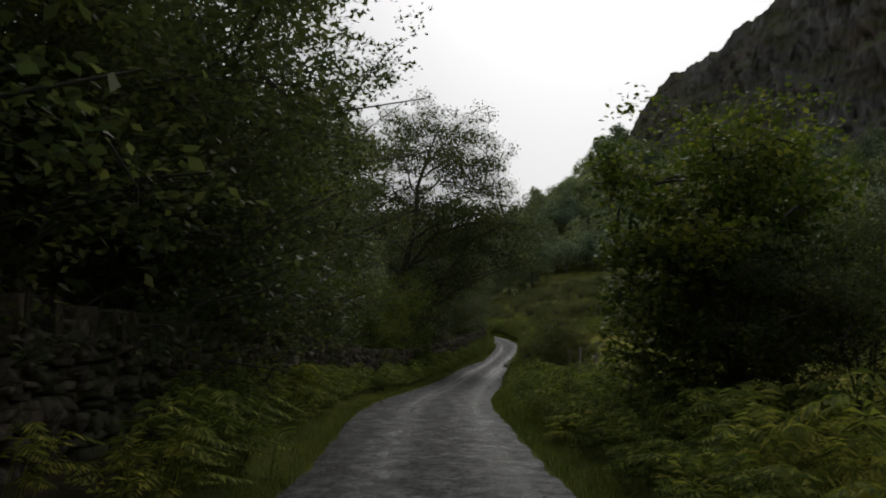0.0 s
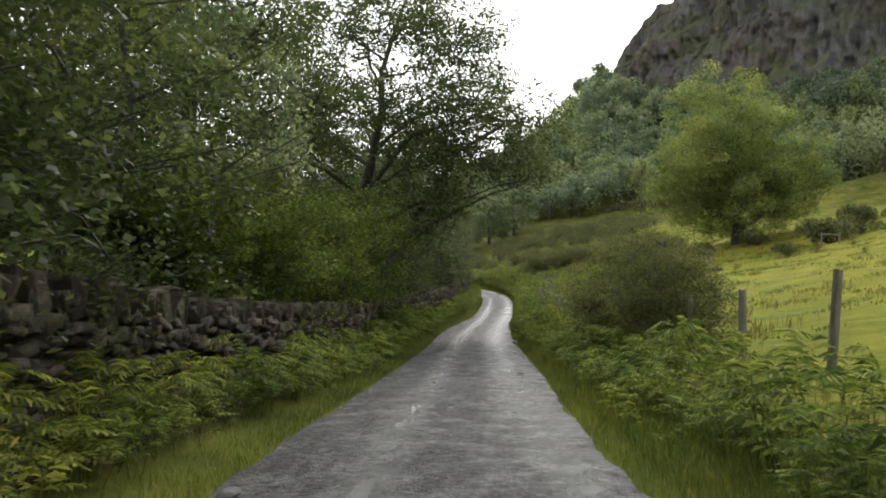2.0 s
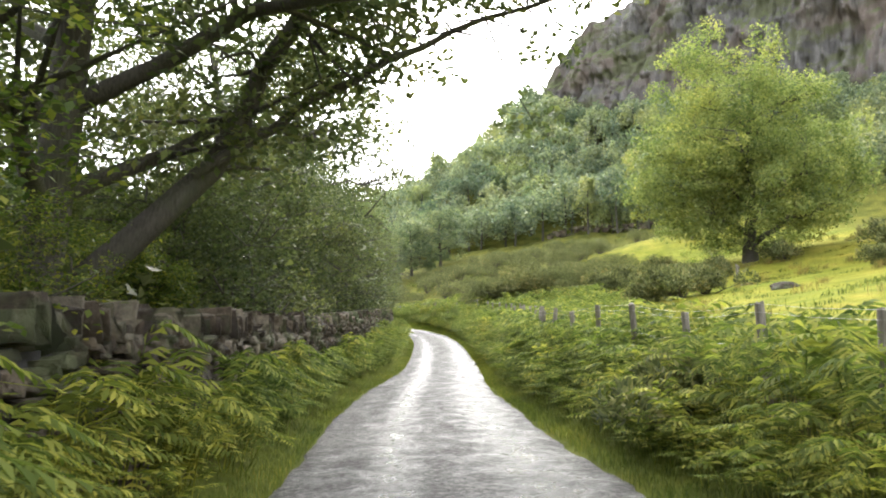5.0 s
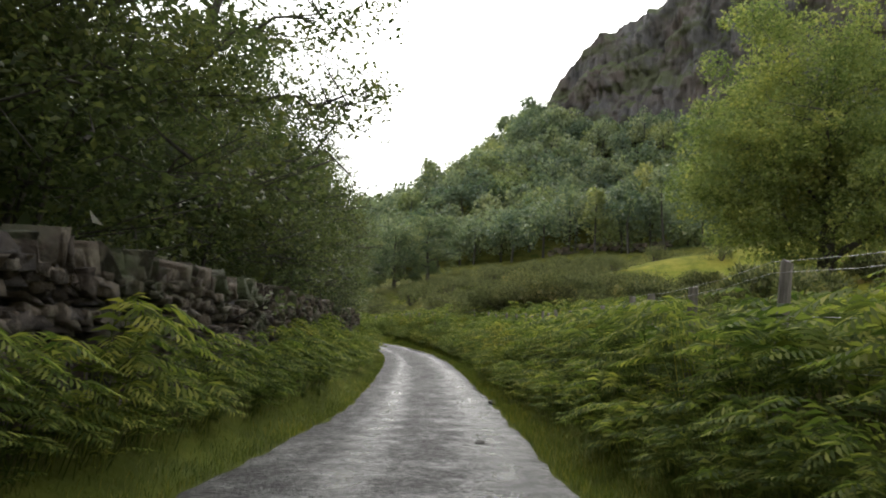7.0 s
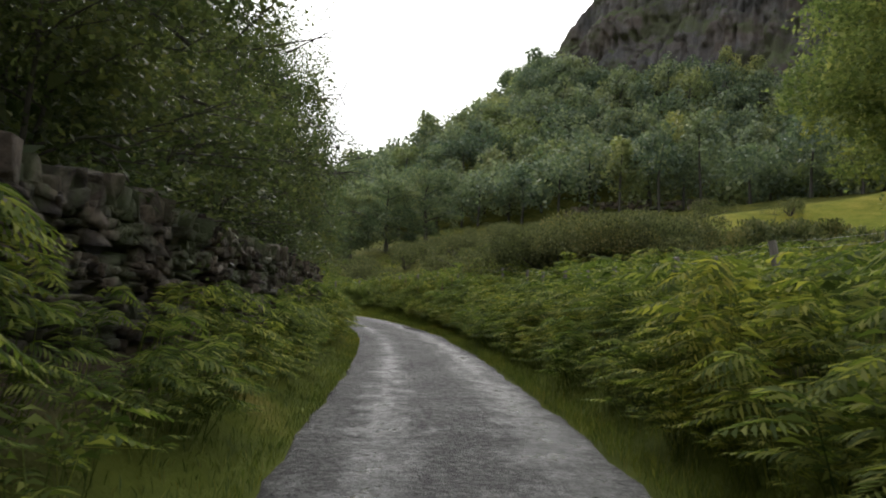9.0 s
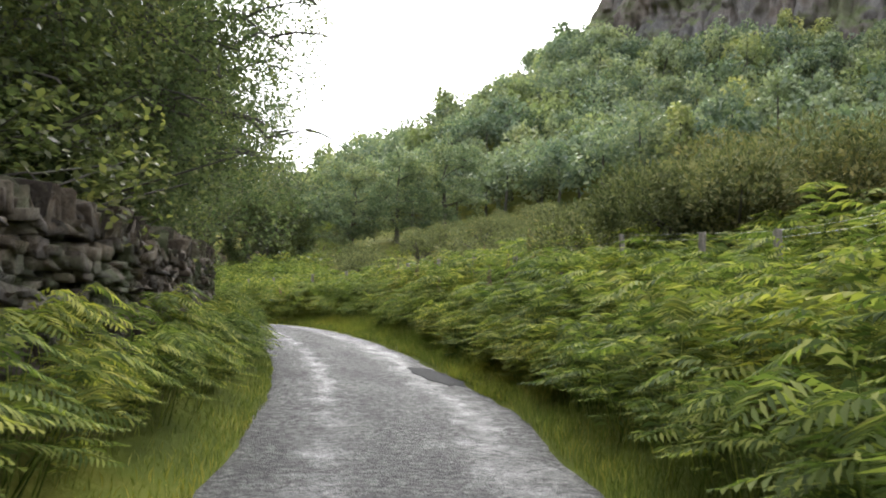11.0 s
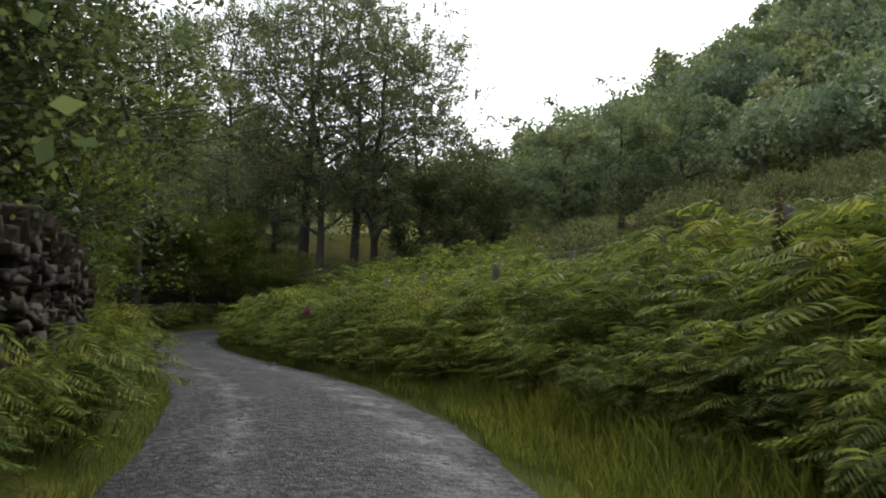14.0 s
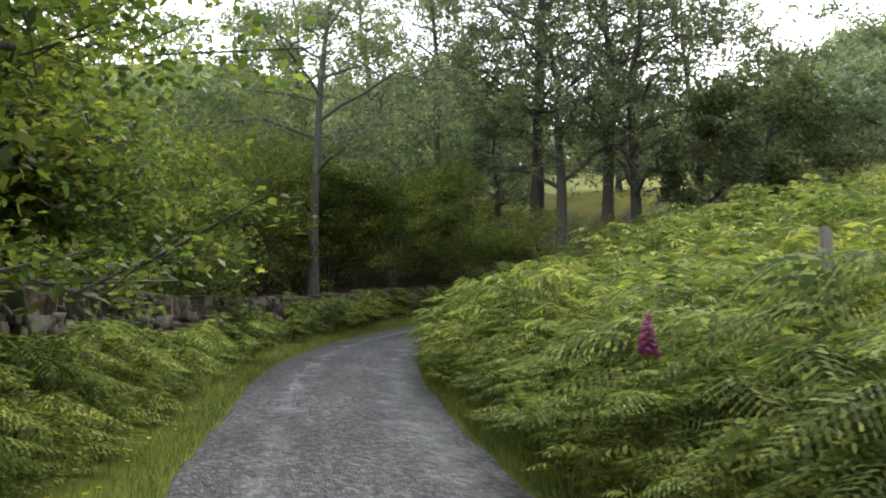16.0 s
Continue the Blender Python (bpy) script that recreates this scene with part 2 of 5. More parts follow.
GROUND, ROAD, ROCK = ground_material(), road_material(), rock_material()
STONE = stone_material("dry_wall_stone", (0.024, 0.016, 0.01), (0.06, 0.042, 0.026), (0.135, 0.105, 0.072), 0.55)
# near-black heart: shade between the facing stones is put into its colour
CORE = plain_material("wall_gap_shade", (0.012, 0.012, 0.011), (0.03, 0.028, 0.025), 9.0)
BARK = bark_material("oak_bark", (0.028, 0.025, 0.02), (0.09, 0.08, 0.065))
BIRCH_BARK = bark_material("birch_bark", (0.032, 0.028, 0.024), (0.1, 0.092, 0.08), 0.3)
HAZEL = leaf_material("hazel_leaf", (0.047, 0.074, 0.02), (0.105, 0.137, 0.032), (0.25, 0.245, 0.053), 0.45, 0.5)
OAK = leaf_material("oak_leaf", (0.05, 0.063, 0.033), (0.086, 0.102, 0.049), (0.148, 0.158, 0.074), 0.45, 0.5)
BIRCH = leaf_material("birch_leaf", (0.1, 0.117, 0.09), (0.165, 0.182, 0.132), (0.26, 0.268, 0.185), 0.5, 0.65)
SYCAMORE = leaf_material("sycamore_leaf", (0.1, 0.128, 0.09), (0.165, 0.195, 0.13), (0.25, 0.27, 0.165), 0.5, 0.5, 0.25, 0.3)
ASH = leaf_material("ash_leaf", (0.13, 0.158, 0.068), (0.21, 0.238, 0.1), (0.345, 0.342, 0.15), 0.6, 0.5, 0.3, 0.1)
# three tree tones, all paled and blued: distance haze is put into the colour
WOODS = [leaf_material("hazy_woodland_leaf", (0.125, 0.155, 0.115), (0.2, 0.235, 0.162), (0.295, 0.32, 0.2), 0.5, 0.4, 0.09, 0.4),
         leaf_material("hazy_woodland_leaf_dark", (0.085, 0.115, 0.09), (0.14, 0.175, 0.128), (0.21, 0.24, 0.16), 0.5, 0.4, 0.09, 0.4),
         leaf_material("hazy_woodland_leaf_pale", (0.155, 0.18, 0.1), (0.25, 0.275, 0.14), (0.34, 0.345, 0.17), 0.5, 0.4, 0.09, 0.4)]
WEEPING = leaf_material("hanging_birch_leaf", (0.075, 0.1, 0.056), (0.125, 0.15, 0.082), (0.2, 0.215, 0.115), 0.5, 0.55)
# yellower green for the bend's undergrowth, lightened further to paint in haze
THICKET = leaf_material("hazed_thicket_leaf", (0.095, 0.125, 0.048), (0.165, 0.195, 0.068), (0.26, 0.265, 0.1), 0.5, 0.55)
THORN = leaf_material("thorn_leaf", (0.08, 0.09, 0.04), (0.14, 0.145, 0.06), (0.22, 0.19, 0.085), 0.65, 0.42)
GORSE = leaf_material("gorse_spine", (0.064, 0.078, 0.036), (0.135, 0.14, 0.066), (0.25, 0.23, 0.115), 0.7, 0.25, 0.4)
FERN = leaf_material("bracken_frond", (0.05, 0.072, 0.021), (0.125, 0.155, 0.04), (0.29, 0.295, 0.08), 0.7, 0.42, 0.45, 0.045)
BLADE = leaf_material("grass_blade", (0.052, 0.074, 0.018), (0.1, 0.12, 0.026), (0.21, 0.195, 0.06), 0.55, 0.4, 0.3, 0.3)
HAY = leaf_material("seeding_grass", (0.1, 0.135, 0.025), (0.19, 0.21, 0.045), (0.32, 0.29, 0.085), 0.6, 0.4, 0.35, 0.2)
STRAW = leaf_material("rush_stem", (0.12, 0.11, 0.04), (0.2, 0.17, 0.06), (0.28, 0.22, 0.09), 0.6, 0.2, 0.5)
PETAL = leaf_material("foxglove_petal", (0.27, 0.06, 0.17), (0.38, 0.1, 0.25), (0.48, 0.18, 0.35), 0.5, 0.3)
SPIKE = leaf_material("seed_spike", (0.1, 0.06, 0.055), (0.17, 0.1, 0.09), (0.24, 0.14, 0.14), 0.6, 0.25)
POST = plain_material("weathered_post", (0.1, 0.09, 0.075), (0.24, 0.215, 0.18), 14.0, 0.9, 0.0, (2.0, 2.0, 0.3))
PEBBLE = plain_material("lane_stone", (0.07, 0.065, 0.058), (0.2, 0.19, 0.175), 30.0, 0.8)
MEND = plain_material("mended_tarmac", (0.035, 0.035, 0.035), (0.075, 0.074, 0.073), 40.0, 0.95)
MEND.node_tree.nodes["Principled BSDF"].inputs["Specular IOR Level"].default_value = 0.08
YELLOW = leaf_material("buttercup_petal", (0.6, 0.48, 0.02), (0.7, 0.56, 0.02), (0.78, 0.62, 0.03), 0.3, 0.3)
WIRE = plain_material("galvanised_wire", (0.2, 0.2, 0.2), (0.35, 0.35, 0.34), 20.0, 0.5, 0.8)


# ---- mesh helpers ----
def mesh_from(name, verts, faces, mat, smooth=False):
    """A mesh from an array of points and an array of faces of one size."""
    verts, faces = np.asarray(verts, dtype=np.float32), np.asarray(faces, dtype=np.int32)
    me = bpy.data.meshes.new(name)
    k = faces.shape[1]
    me.vertices.add(len(verts))
    me.vertices.foreach_set("co", verts.ravel())
    me.loops.add(faces.size)
    me.loops.foreach_set("vertex_index", faces.ravel())
    me.polygons.add(len(faces))
    me.polygons.foreach_set("loop_start", np.arange(0, faces.size, k, dtype=np.int32))
    me.update(calc_edges=True)
    me.validate()
    if smooth:
        me.polygons.foreach_set("use_smooth", np.ones(len(faces), dtype=bool))
    me.materials.append(mat)
    return me


def child(name, me, parent, label=""):
    ob = new(name, me)
    ob.parent = parent
    return tagged(ob, label)


def part(name, bm, mat, parent, label=""):
    me = bpy.data.meshes.new(name)
    bm.to_mesh(me)
    bm.free()
    me.materials.append(mat)
    return child(name, me, parent, label)


def tube(points, radii, sides=6):
    """Points and quads of a tapering tube along a line."""
    points, radii = np.asarray(points, float), np.asarray(radii, float)
    along = np.gradient(points, axis=0)
    along /= np.linalg.norm(along, axis=1)[:, None] + 1e-9
    ref = np.array([0.31, 0.95, 0.05]) if abs(along[0][2]) > 0.7 else np.array([0.0, 0.0, 1.0])
    a = np.cross(along, ref)
    a /= np.linalg.norm(a, axis=1)[:, None] + 1e-9
    b = np.cross(along, a)
    th = np.linspace(0, 2 * np.pi, sides, endpoint=False)
    ring = a[:, None, :] * np.cos(th)[None, :, None] + b[:, None, :] * np.sin(th)[None, :, None]
    v = (points[:, None, :] + ring * radii[:, None, None]).reshape(-1, 3)
    i, j = np.meshgrid(np.arange(len(points) - 1), np.arange(sides), indexing="ij")
    i, j = i.ravel(), j.ravel()
    k = (j + 1) % sides
    f = np.stack([i * sides + j, i * sides + k, (i + 1) * sides + k, (i + 1) * sides + j], axis=1)
    return v, f


def joined(pieces):
    vs, fs, base = [], [], 0
    for v, f in pieces:
        vs.append(v)
        fs.append(f + base)
        base += len(v)
    return np.concatenate(vs), np.concatenate(fs)


def leaf_quads(rng, centres, size, flat=0.5, aspect=0.62):
    """Kite-shaped leaves at the centres, turned at random, more level than upright."""
    n = len(centres)
    d = rng.normal(size=(n, 3))
    d[:, 2] = d[:, 2] * (1 - flat) - 0.25
    d /= np.linalg.norm(d, axis=1)[:, None]
    nrm = rng.normal(size=(n, 3)) * (1 - flat) + np.array([0, 0, 1.0]) * (0.4 + flat)
    side = np.cross(nrm, d)
    side /= np.linalg.norm(side, axis=1)[:, None] + 1e-9
    up = np.cross(d, side)
    s = size * rng.uniform(0.65, 1.3, n)[:, None]
    base, tip = centres - d * s * 0.5, centres + d * s * 0.5
    mid = centres - d * s * 0.06 + up * s * 0.07
    v = np.stack([base, mid + side * s * aspect * 0.5, tip, mid - side * s * aspect * 0.5], axis=1).reshape(-1, 3)
    return v, np.arange(4 * n).reshape(n, 4)


def leaf_tris(rng, centres, size, flat=0.5):
    """Plainer leaves, for foliage far from the lane."""
    v, _ = leaf_quads(rng, centres, size, flat, 0.95)
    n = len(centres)
    return np.delete(v.reshape(n, 4, 3), 0, axis=1).reshape(-1, 3), np.arange(3 * n).reshape(n, 3)


# ---- the lie of the land ----
LINE = np.array([(-40, 0.9), (-12, 0.4), (0, 0.3), (8, 0.2), (16, 0.05), (22, 0.0), (27, 0.3), (33, 0.75), (40, 1.2), (48, 1.75),
                 (55, 2.3), (61, 3.0), (67.5, 4.0), (73, 4.7), (79, 5.4), (85, 6.05), (91, 6.6), (98, 6.95), (101, 6.85), (104.5, 6.5),
                 (108, 5.95), (111.5, 5.2), (115.5, 3.95), (119.4, 1.95), (124, -0.85), (127, -2.7), (131, -5.1), (134, -6.5),
                 (137, -7.2), (141, -7.0), (146, -5.5), (155, -2.0), (170, 3.0)])
RISE = np.array([(-40, 3.5), (-12, 2.0), (0.9, 0.9), (4.5, 0.65), (8.4, 0.48), (12.5, 0.32), (16.7, 0.12), (21, -0.1), (25.7, -0.34),
                 (29.8, -0.58), (33.7, -0.77), (37.8, -1.0), (43.4, -1.22), (50, -1.48), (58.7, -1.74), (64.5, -1.74), (72.7, -1.7),
                 (82, -1.55), (91.6, -1.36), (98.8, -1.25), (104.7, -0.99), (110.4, -0.8), (116.5, -0.69), (120, -0.78), (125, -0.97), (132, -1.0), (138, -0.9), (170, 0.4)])
WALL_TOP = np.array([(-12, 1.9), (0, 1.85), (10, 1.75), (22, 1.68), (32, 1.45), (48, 1.75), (66, 2.1), (80, 2.2), (104, 1.98), (112, 1.95),
                     (128, 1.45), (136, 1.1), (155, 1.0)])


def smooth_table(table, step=0.5, width=5):
    ys = np.arange(table[0, 0], table[-1, 0] + step, step)
    vs = np.interp(ys, table[:, 0], table[:, 1])
    pad = np.pad(vs, width, mode="reflect", reflect_type="odd")
    for _ in range(2):
        pad = np.convolve(pad, np.ones(2 * width + 1) / (2 * width + 1), mode="same")
    return ys, pad[width:-width]


LY, LX = smooth_table(LINE)
RY, RZ = smooth_table(RISE, 0.5, 6)
WY, WZ = smooth_table(WALL_TOP, 0.5, 6)
HALF = 1.38


def road_x(y):
    return np.interp(y, LY, LX)


def road_z(y):
    return np.interp(y, RY, RZ)


def slant(y):
    """How much wider the road is measured square to the y axis, where it runs askew."""
    s = (road_x(np.asarray(y) + 0.5) - road_x(np.asarray(y) - 0.5))
    return np.sqrt(1 + s * s)


def step(a, b, x):
    t = np.clip((x - a) / (b - a), 0, 1)
    return t * t * (3 - 2 * t)


def broader(y):
    """How much further than usual the tarmac reaches on its left."""
    return np.interp(y, [0, 10, 19, 30, 48, 56, 62, 66, 71], [0, 0.1, 0.42, 0.36, 0.32, 0.48, 0.5, 0.25, 0])


def wider(y):
    """How much further than usual the tarmac reaches on its right."""
    return np.interp(y, [24, 36, 58, 64, 70, 96, 99, 103], [0, 0.24, 0.3, 0.0, 0, 0, 0.16, 0.0])


def bank(y):
    """How far the wall's foot lies above the road."""
    return np.maximum(0.1, np.interp(y, WY, WZ) - 1.5)


def waves(x, y, size, seed):
    a, b, c = seed * 1.7, seed * 2.3, seed * 0.9
    return (np.sin(x / size + a + 1.3 * np.sin(y / size * 0.7 + b)) + np.sin(y / size * 1.1 + b + 1.1 * np.sin(x / size * 0.8 + c))
            + 0.6 * np.sin((x + y) / size * 1.9 + c) + 0.6 * np.sin((x - y) / size * 2.3 + a)) / 3.2


CAP = np.array([(-400, 30), (-120, 6), (-30, 6), (0, 13), (10, 18.5), (35, 33), (50, 49), (60, 60), (72, 62), (84, 72), (106, 92), (140, 118), (220, 165), (500, 190)])


def land(x, y):
    x, y = np.asarray(x, float), np.asarray(y, float)
    base = road_z(y)
    k = slant(y)
    off = (x - road_x(y)) / k
    right, left = off - HALF - wider(y), -off - HALF - broader(y)
    z = base.copy()
    # the field on the right, and the bracken bank further on
    climb = 0.10 * step(0.2, 0.9, right) + 0.17 * np.maximum(0, right - 1.5) + 0.0008 * np.maximum(0, right - 12) ** 2 * (right < 40)
    climb = np.where(right > 40, 0.10 + 0.17 * 38.5 + 0.0008 * 28 ** 2 + 0.23 * (right - 40), climb)
    shelf = np.interp(y, [48, 58, 88, 98, 135, 150], [0, 0.55, 0.5, 0.2, 0.2, 0])
    steep = shelf * step(0.3, 1.5, right) + 0.6 * step(90, 98, y) * step(1.0, 5.0, right)
    easy = np.interp(y, [112, 124, 132], [1.0, 0.76, 0.66]) + (1 - np.interp(y, [112, 124, 132], [1.0, 0.76, 0.66])) * step(10, 20, right)
    z = z + np.where(right > 0, (climb + steep) * easy, 0)
    z = z + np.where(right > 2, 0.18 * waves(x, y, 3.0, 1) * step(2, 8, right) + 0.5 * waves(x, y, 11.0, 2) * step(8, 25, right), 0)
    # the wooded side
    foot = bank(y)
    z = z + np.where(left > 0, 0.05 * step(0, 0.4, left) + foot * step(0.2, 1.4, left) + 0.02 * np.maximum(0, left - 2.5)
                     + 0.15 * waves(x, y, 4.0, 3) * step(3, 8, left), 0)
    z = z - 0.10 * step(0.0, 0.35, np.minimum(HALF + wider(y) - off, HALF + broader(y) + off))
    # further on
    z = z + 0.15 * np.maximum(0, y - 134) * step(0, 6, np.abs(off) - HALF)
    d = (x - 18) * 0.68 + (y - 194) * 0.73
    hill = 10.5 + np.interp(x, [35, 60], [0.78, 0.6]) * np.maximum(d, 0) + 3.0 * waves(x, y, 17.0, 5) * step(0, 30, d) + 1.2 * waves(x, y, 6.0, 6) * step(0, 20, d)
    cap = np.interp(x + 5 * waves(x, y, 25.0, 9), CAP[:, 0], CAP[:, 1])
    hill = np.where(d > 0, np.minimum(hill, cap + 0.02 * d + 1.5 * waves(x, y, 9.0, 8)), -50)
    z = np.where(d > 0, np.maximum(z * 0 + np.minimum(z, 11 + 0.1 * d), hill), z)
    z = z + 34 * step(20, 130, -x - 0.15 * (y - 150)) * step(150, 280, y)
    return z


def grid_mesh(name, xs, ys, height, mat):
    gx, gy = np.meshgrid(xs, ys)
    v = np.stack([gx.ravel(), gy.ravel(), height(gx, gy).ravel()], axis=1)
    i, j = np.meshgrid(np.arange(len(ys) - 1), np.arange(len(xs) - 1), indexing="ij")
    i, j, w = i.ravel(), j.ravel(), len(xs)
    f = np.stack([i * w + j, i * w + j + 1, (i + 1) * w + j + 1, (i + 1) * w + j], axis=1)
    return mesh_from(name, v, f, mat, True)


def build_ground():
    xs = np.concatenate([np.arange(-900, -120, 60), np.arange(-120, -30, 6), np.arange(-30, -12, 1.5), np.arange(-12, 14, 0.32),
                         np.arange(14, 40, 0.8), np.arange(40, 160, 3.0), np.arange(160, 320, 8), np.arange(320, 1001, 60)])
    ys = np.concatenate([np.arange(-900, -60, 60), np.arange(-60, -12, 4), np.arange(-12, 145, 0.6), np.arange(145, 330, 3.0),
                         np.arange(330, 1501, 60)])
    me = grid_mesh("ground", xs, ys, land, GROUND)
    co = np.empty(len(me.vertices) * 3, dtype=np.float32)
    me.vertices.foreach_get("co", co)
    co = co.reshape(-1, 3)
    x, y = co[:, 0].astype(float), co[:, 1].astype(float)
    off = (x - road_x(y)) / slant(y)
    wood = step(1.2, 1.9, -off - HALF) * (1 - 0.85 * step(20, 34, -off))
    d = (x - 18) * 0.68 + (y - 194) * 0.73
    wood = np.maximum(wood * (1 - 0.7 * step(150, 170, y)), step(-6, 4, d) * (1 - step(60, 90, d)) * 0.8)
    heath = np.maximum(step(1.4, 2.6, off - HALF) * step(72, 92, y) * (1 - step(6, 12, off)), step(45, 70, x) * step(-60, -30, d)) * (off > 0)
    heath = np.maximum(heath, np.maximum(step(108, 125, y) * step(3.2, 4.2, off) * (1 - 0.85 * step(19, 25, x) * (1 - step(136, 146, y))), np.maximum(step(50, 62, d), step(150, 170, y) * step(5, 15, -x))))
    heath = np.maximum(heath, 0.75 * step(116, 136, y) * step(5, 9, off) * (1 - step(14, 24, off)))
    # litter spread under the bracken; its dark tone also paints shade between fronds
    fern_shade = step(0.55, 1.0, off - HALF - wider(y)) * step(44, 52, y) * (1 - step(4.5, 9.0, off)) * (1 - step(140, 150, y))
    wood = np.maximum(wood, np.maximum(0.85 * fern_shade * (1 - step(103, 107, y) * (1 - step(116, 120, y)) * (1 - step(2.6, 3.2, off))),
                                       step(0.45, 0.9, -off - HALF - broader(y)) * (off < 0) * (off > -6)))
    nearby = (1 - step(1.2, 2.4, off - HALF - wider(y) - 0.5 * step(98, 106, y) * (1 - step(117, 121, y)))) * (1 - step(0.5, 1.0, -off - HALF - broader(y)))
    cover = np.stack([wood, heath, nearby, np.ones_like(wood)], axis=1).astype(np.float32)
    layer = me.color_attributes.new("cover", "FLOAT_COLOR", "POINT")
    layer.data.foreach_set("color", cover.ravel())
    return tagged(new("ground", me), "rough green grass, woodland litter and a rising hillside", "ground", kind="structure")


def build_road():
    ys = np.arange(-30, 165, 0.25)
    us = np.array([-1.0, -0.96, -0.86, -0.6, -0.3, 0, 0.3, 0.6, 0.86, 0.96, 1.0])
    rng = np.random.default_rng(3)
    v, uv = [], []
    for y in ys:
        edge = 1 + 0.03 * math.sin(y * 1.3) * math.sin(y * 0.53) + 0.014 * math.sin(y * 4.1) + rng.uniform(-0.018, 0.018)
        w = HALF * float(slant(y))
        for u in us:
            across = u * w * (edge if abs(u) > 0.9 else 1) + u * float(broader(y) if u < 0 else wider(y))
            dip = -0.05 if abs(u) == 1.0 else 0.0
            z = float(road_z(y)) + 0.035 * (1 - u * u) + dip - 0.012 * math.exp(-((abs(u) - 0.5) / 0.16) ** 2)
            v.append((float(road_x(y)) + across, y, z))
            uv.append((u * HALF + u * float(broader(y) if u < 0 else wider(y)), y))
    w = len(us)
    i, j = np.meshgrid(np.arange(len(ys) - 1), np.arange(w - 1), indexing="ij")
    i, j = i.ravel(), j.ravel()
    f = np.stack([i * w + j, i * w + j + 1, (i + 1) * w + j + 1, (i + 1) * w + j], axis=1)
    me = mesh_from("road", np.array(v), f, ROAD, True)
    layer = me.uv_layers.new(name="metres")
    layer.data.foreach_set("uv", np.array(uv, dtype=np.float32)[f.ravel()].ravel())
    return tagged(new("road", me), "narrow worn tarmac lane, wet and shining in the wheel tracks", "road", kind="structure")


ground = build_ground()
road = build_road()


# ---- trees ----
def skeleton(rng, height, spread, clear, girth, lean=(0.0, 0.0), limbs=9, droop=0.0, stems=1):
    """Trunk, limbs and twigs as tubes, and the ends where leaves grow."""
    trunks, tubes, tips = [], [], []
    for s in range(stems):
        turn = rng.uniform(0, 6.28)
        out = 0.0 if stems == 1 else 0.22 * spread
        n = 9
        t = np.linspace(0, 1, n)
        top = np.array([lean[0] + out * math.cos(turn) * 1.6, lean[1] + out * math.sin(turn) * 1.6, height * 0.9])
        trunk = t[:, None] * top[None, :]
        trunk[:, :2] += np.cumsum(rng.normal(0, 0.018 * height, (n, 2)), axis=0) * t[:, None]
        r = girth / math.sqrt(stems)
        rad = r * (1 - 0.85 * t) + r * 0.45 * np.exp(-t * 14)
        trunk[0, 2] = -0.3
        trunks.append(tube(trunk, rad, 9))
        tips.append(trunk[-1])
        for k in range(limbs):
            f = clear + (0.97 - clear) * (k + rng.uniform(0, 0.9)) / limbs
            start = np.array([np.interp(f, t, trunk[:, c]) for c in range(3)])
            a = turn + k * 2.4 + rng.uniform(-0.5, 0.5)
            reach = spread * (0.55 + 0.5 * math.sin(math.pi * min(1, max(0.12, (f - clear) / (1 - clear) * 0.8 + 0.2)))) * rng.uniform(0.7, 1.1)
            rise = height * rng.uniform(0.04, 0.2) * (1 - 0.6 * f) - droop * reach
            q = np.linspace(0, 1, 6)
            bend = rng.normal(0, 0.07 * reach, (6, 3)) * q[:, None]
            limb = start + np.stack([math.cos(a) * reach * q, math.sin(a) * reach * q, rise * (q ** 1.4) + 0.12 * reach * np.sin(q * 3.1)], axis=1) + bend
            lr = np.interp(f, t, rad) * 0.55
            tubes.append(tube(limb, lr * (1 - 0.85 * q), 6))
            tips.append(limb[-1])
            for w in range(4):
                g = rng.uniform(0.35, 1.0)
                st = np.array([np.interp(g, q, limb[:, c]) for c in range(3)])
                b = a + rng.uniform(-1.3, 1.3)
                ln = reach * rng.uniform(0.25, 0.5)
                u = np.linspace(0, 1, 4)
                twig = st + np.stack([math.cos(b) * ln * u, math.sin(b) * ln * u, ln * (rng.uniform(-0.1, 0.6) - droop * 1.5 * u) * u], axis=1)
                tubes.append(tube(twig, lr * 0.35 * (1 - 0.8 * u) + 0.006, 3))
                tips += [twig[-1], twig[1], twig[2]]
    return trunks, tubes, np.array(tips)


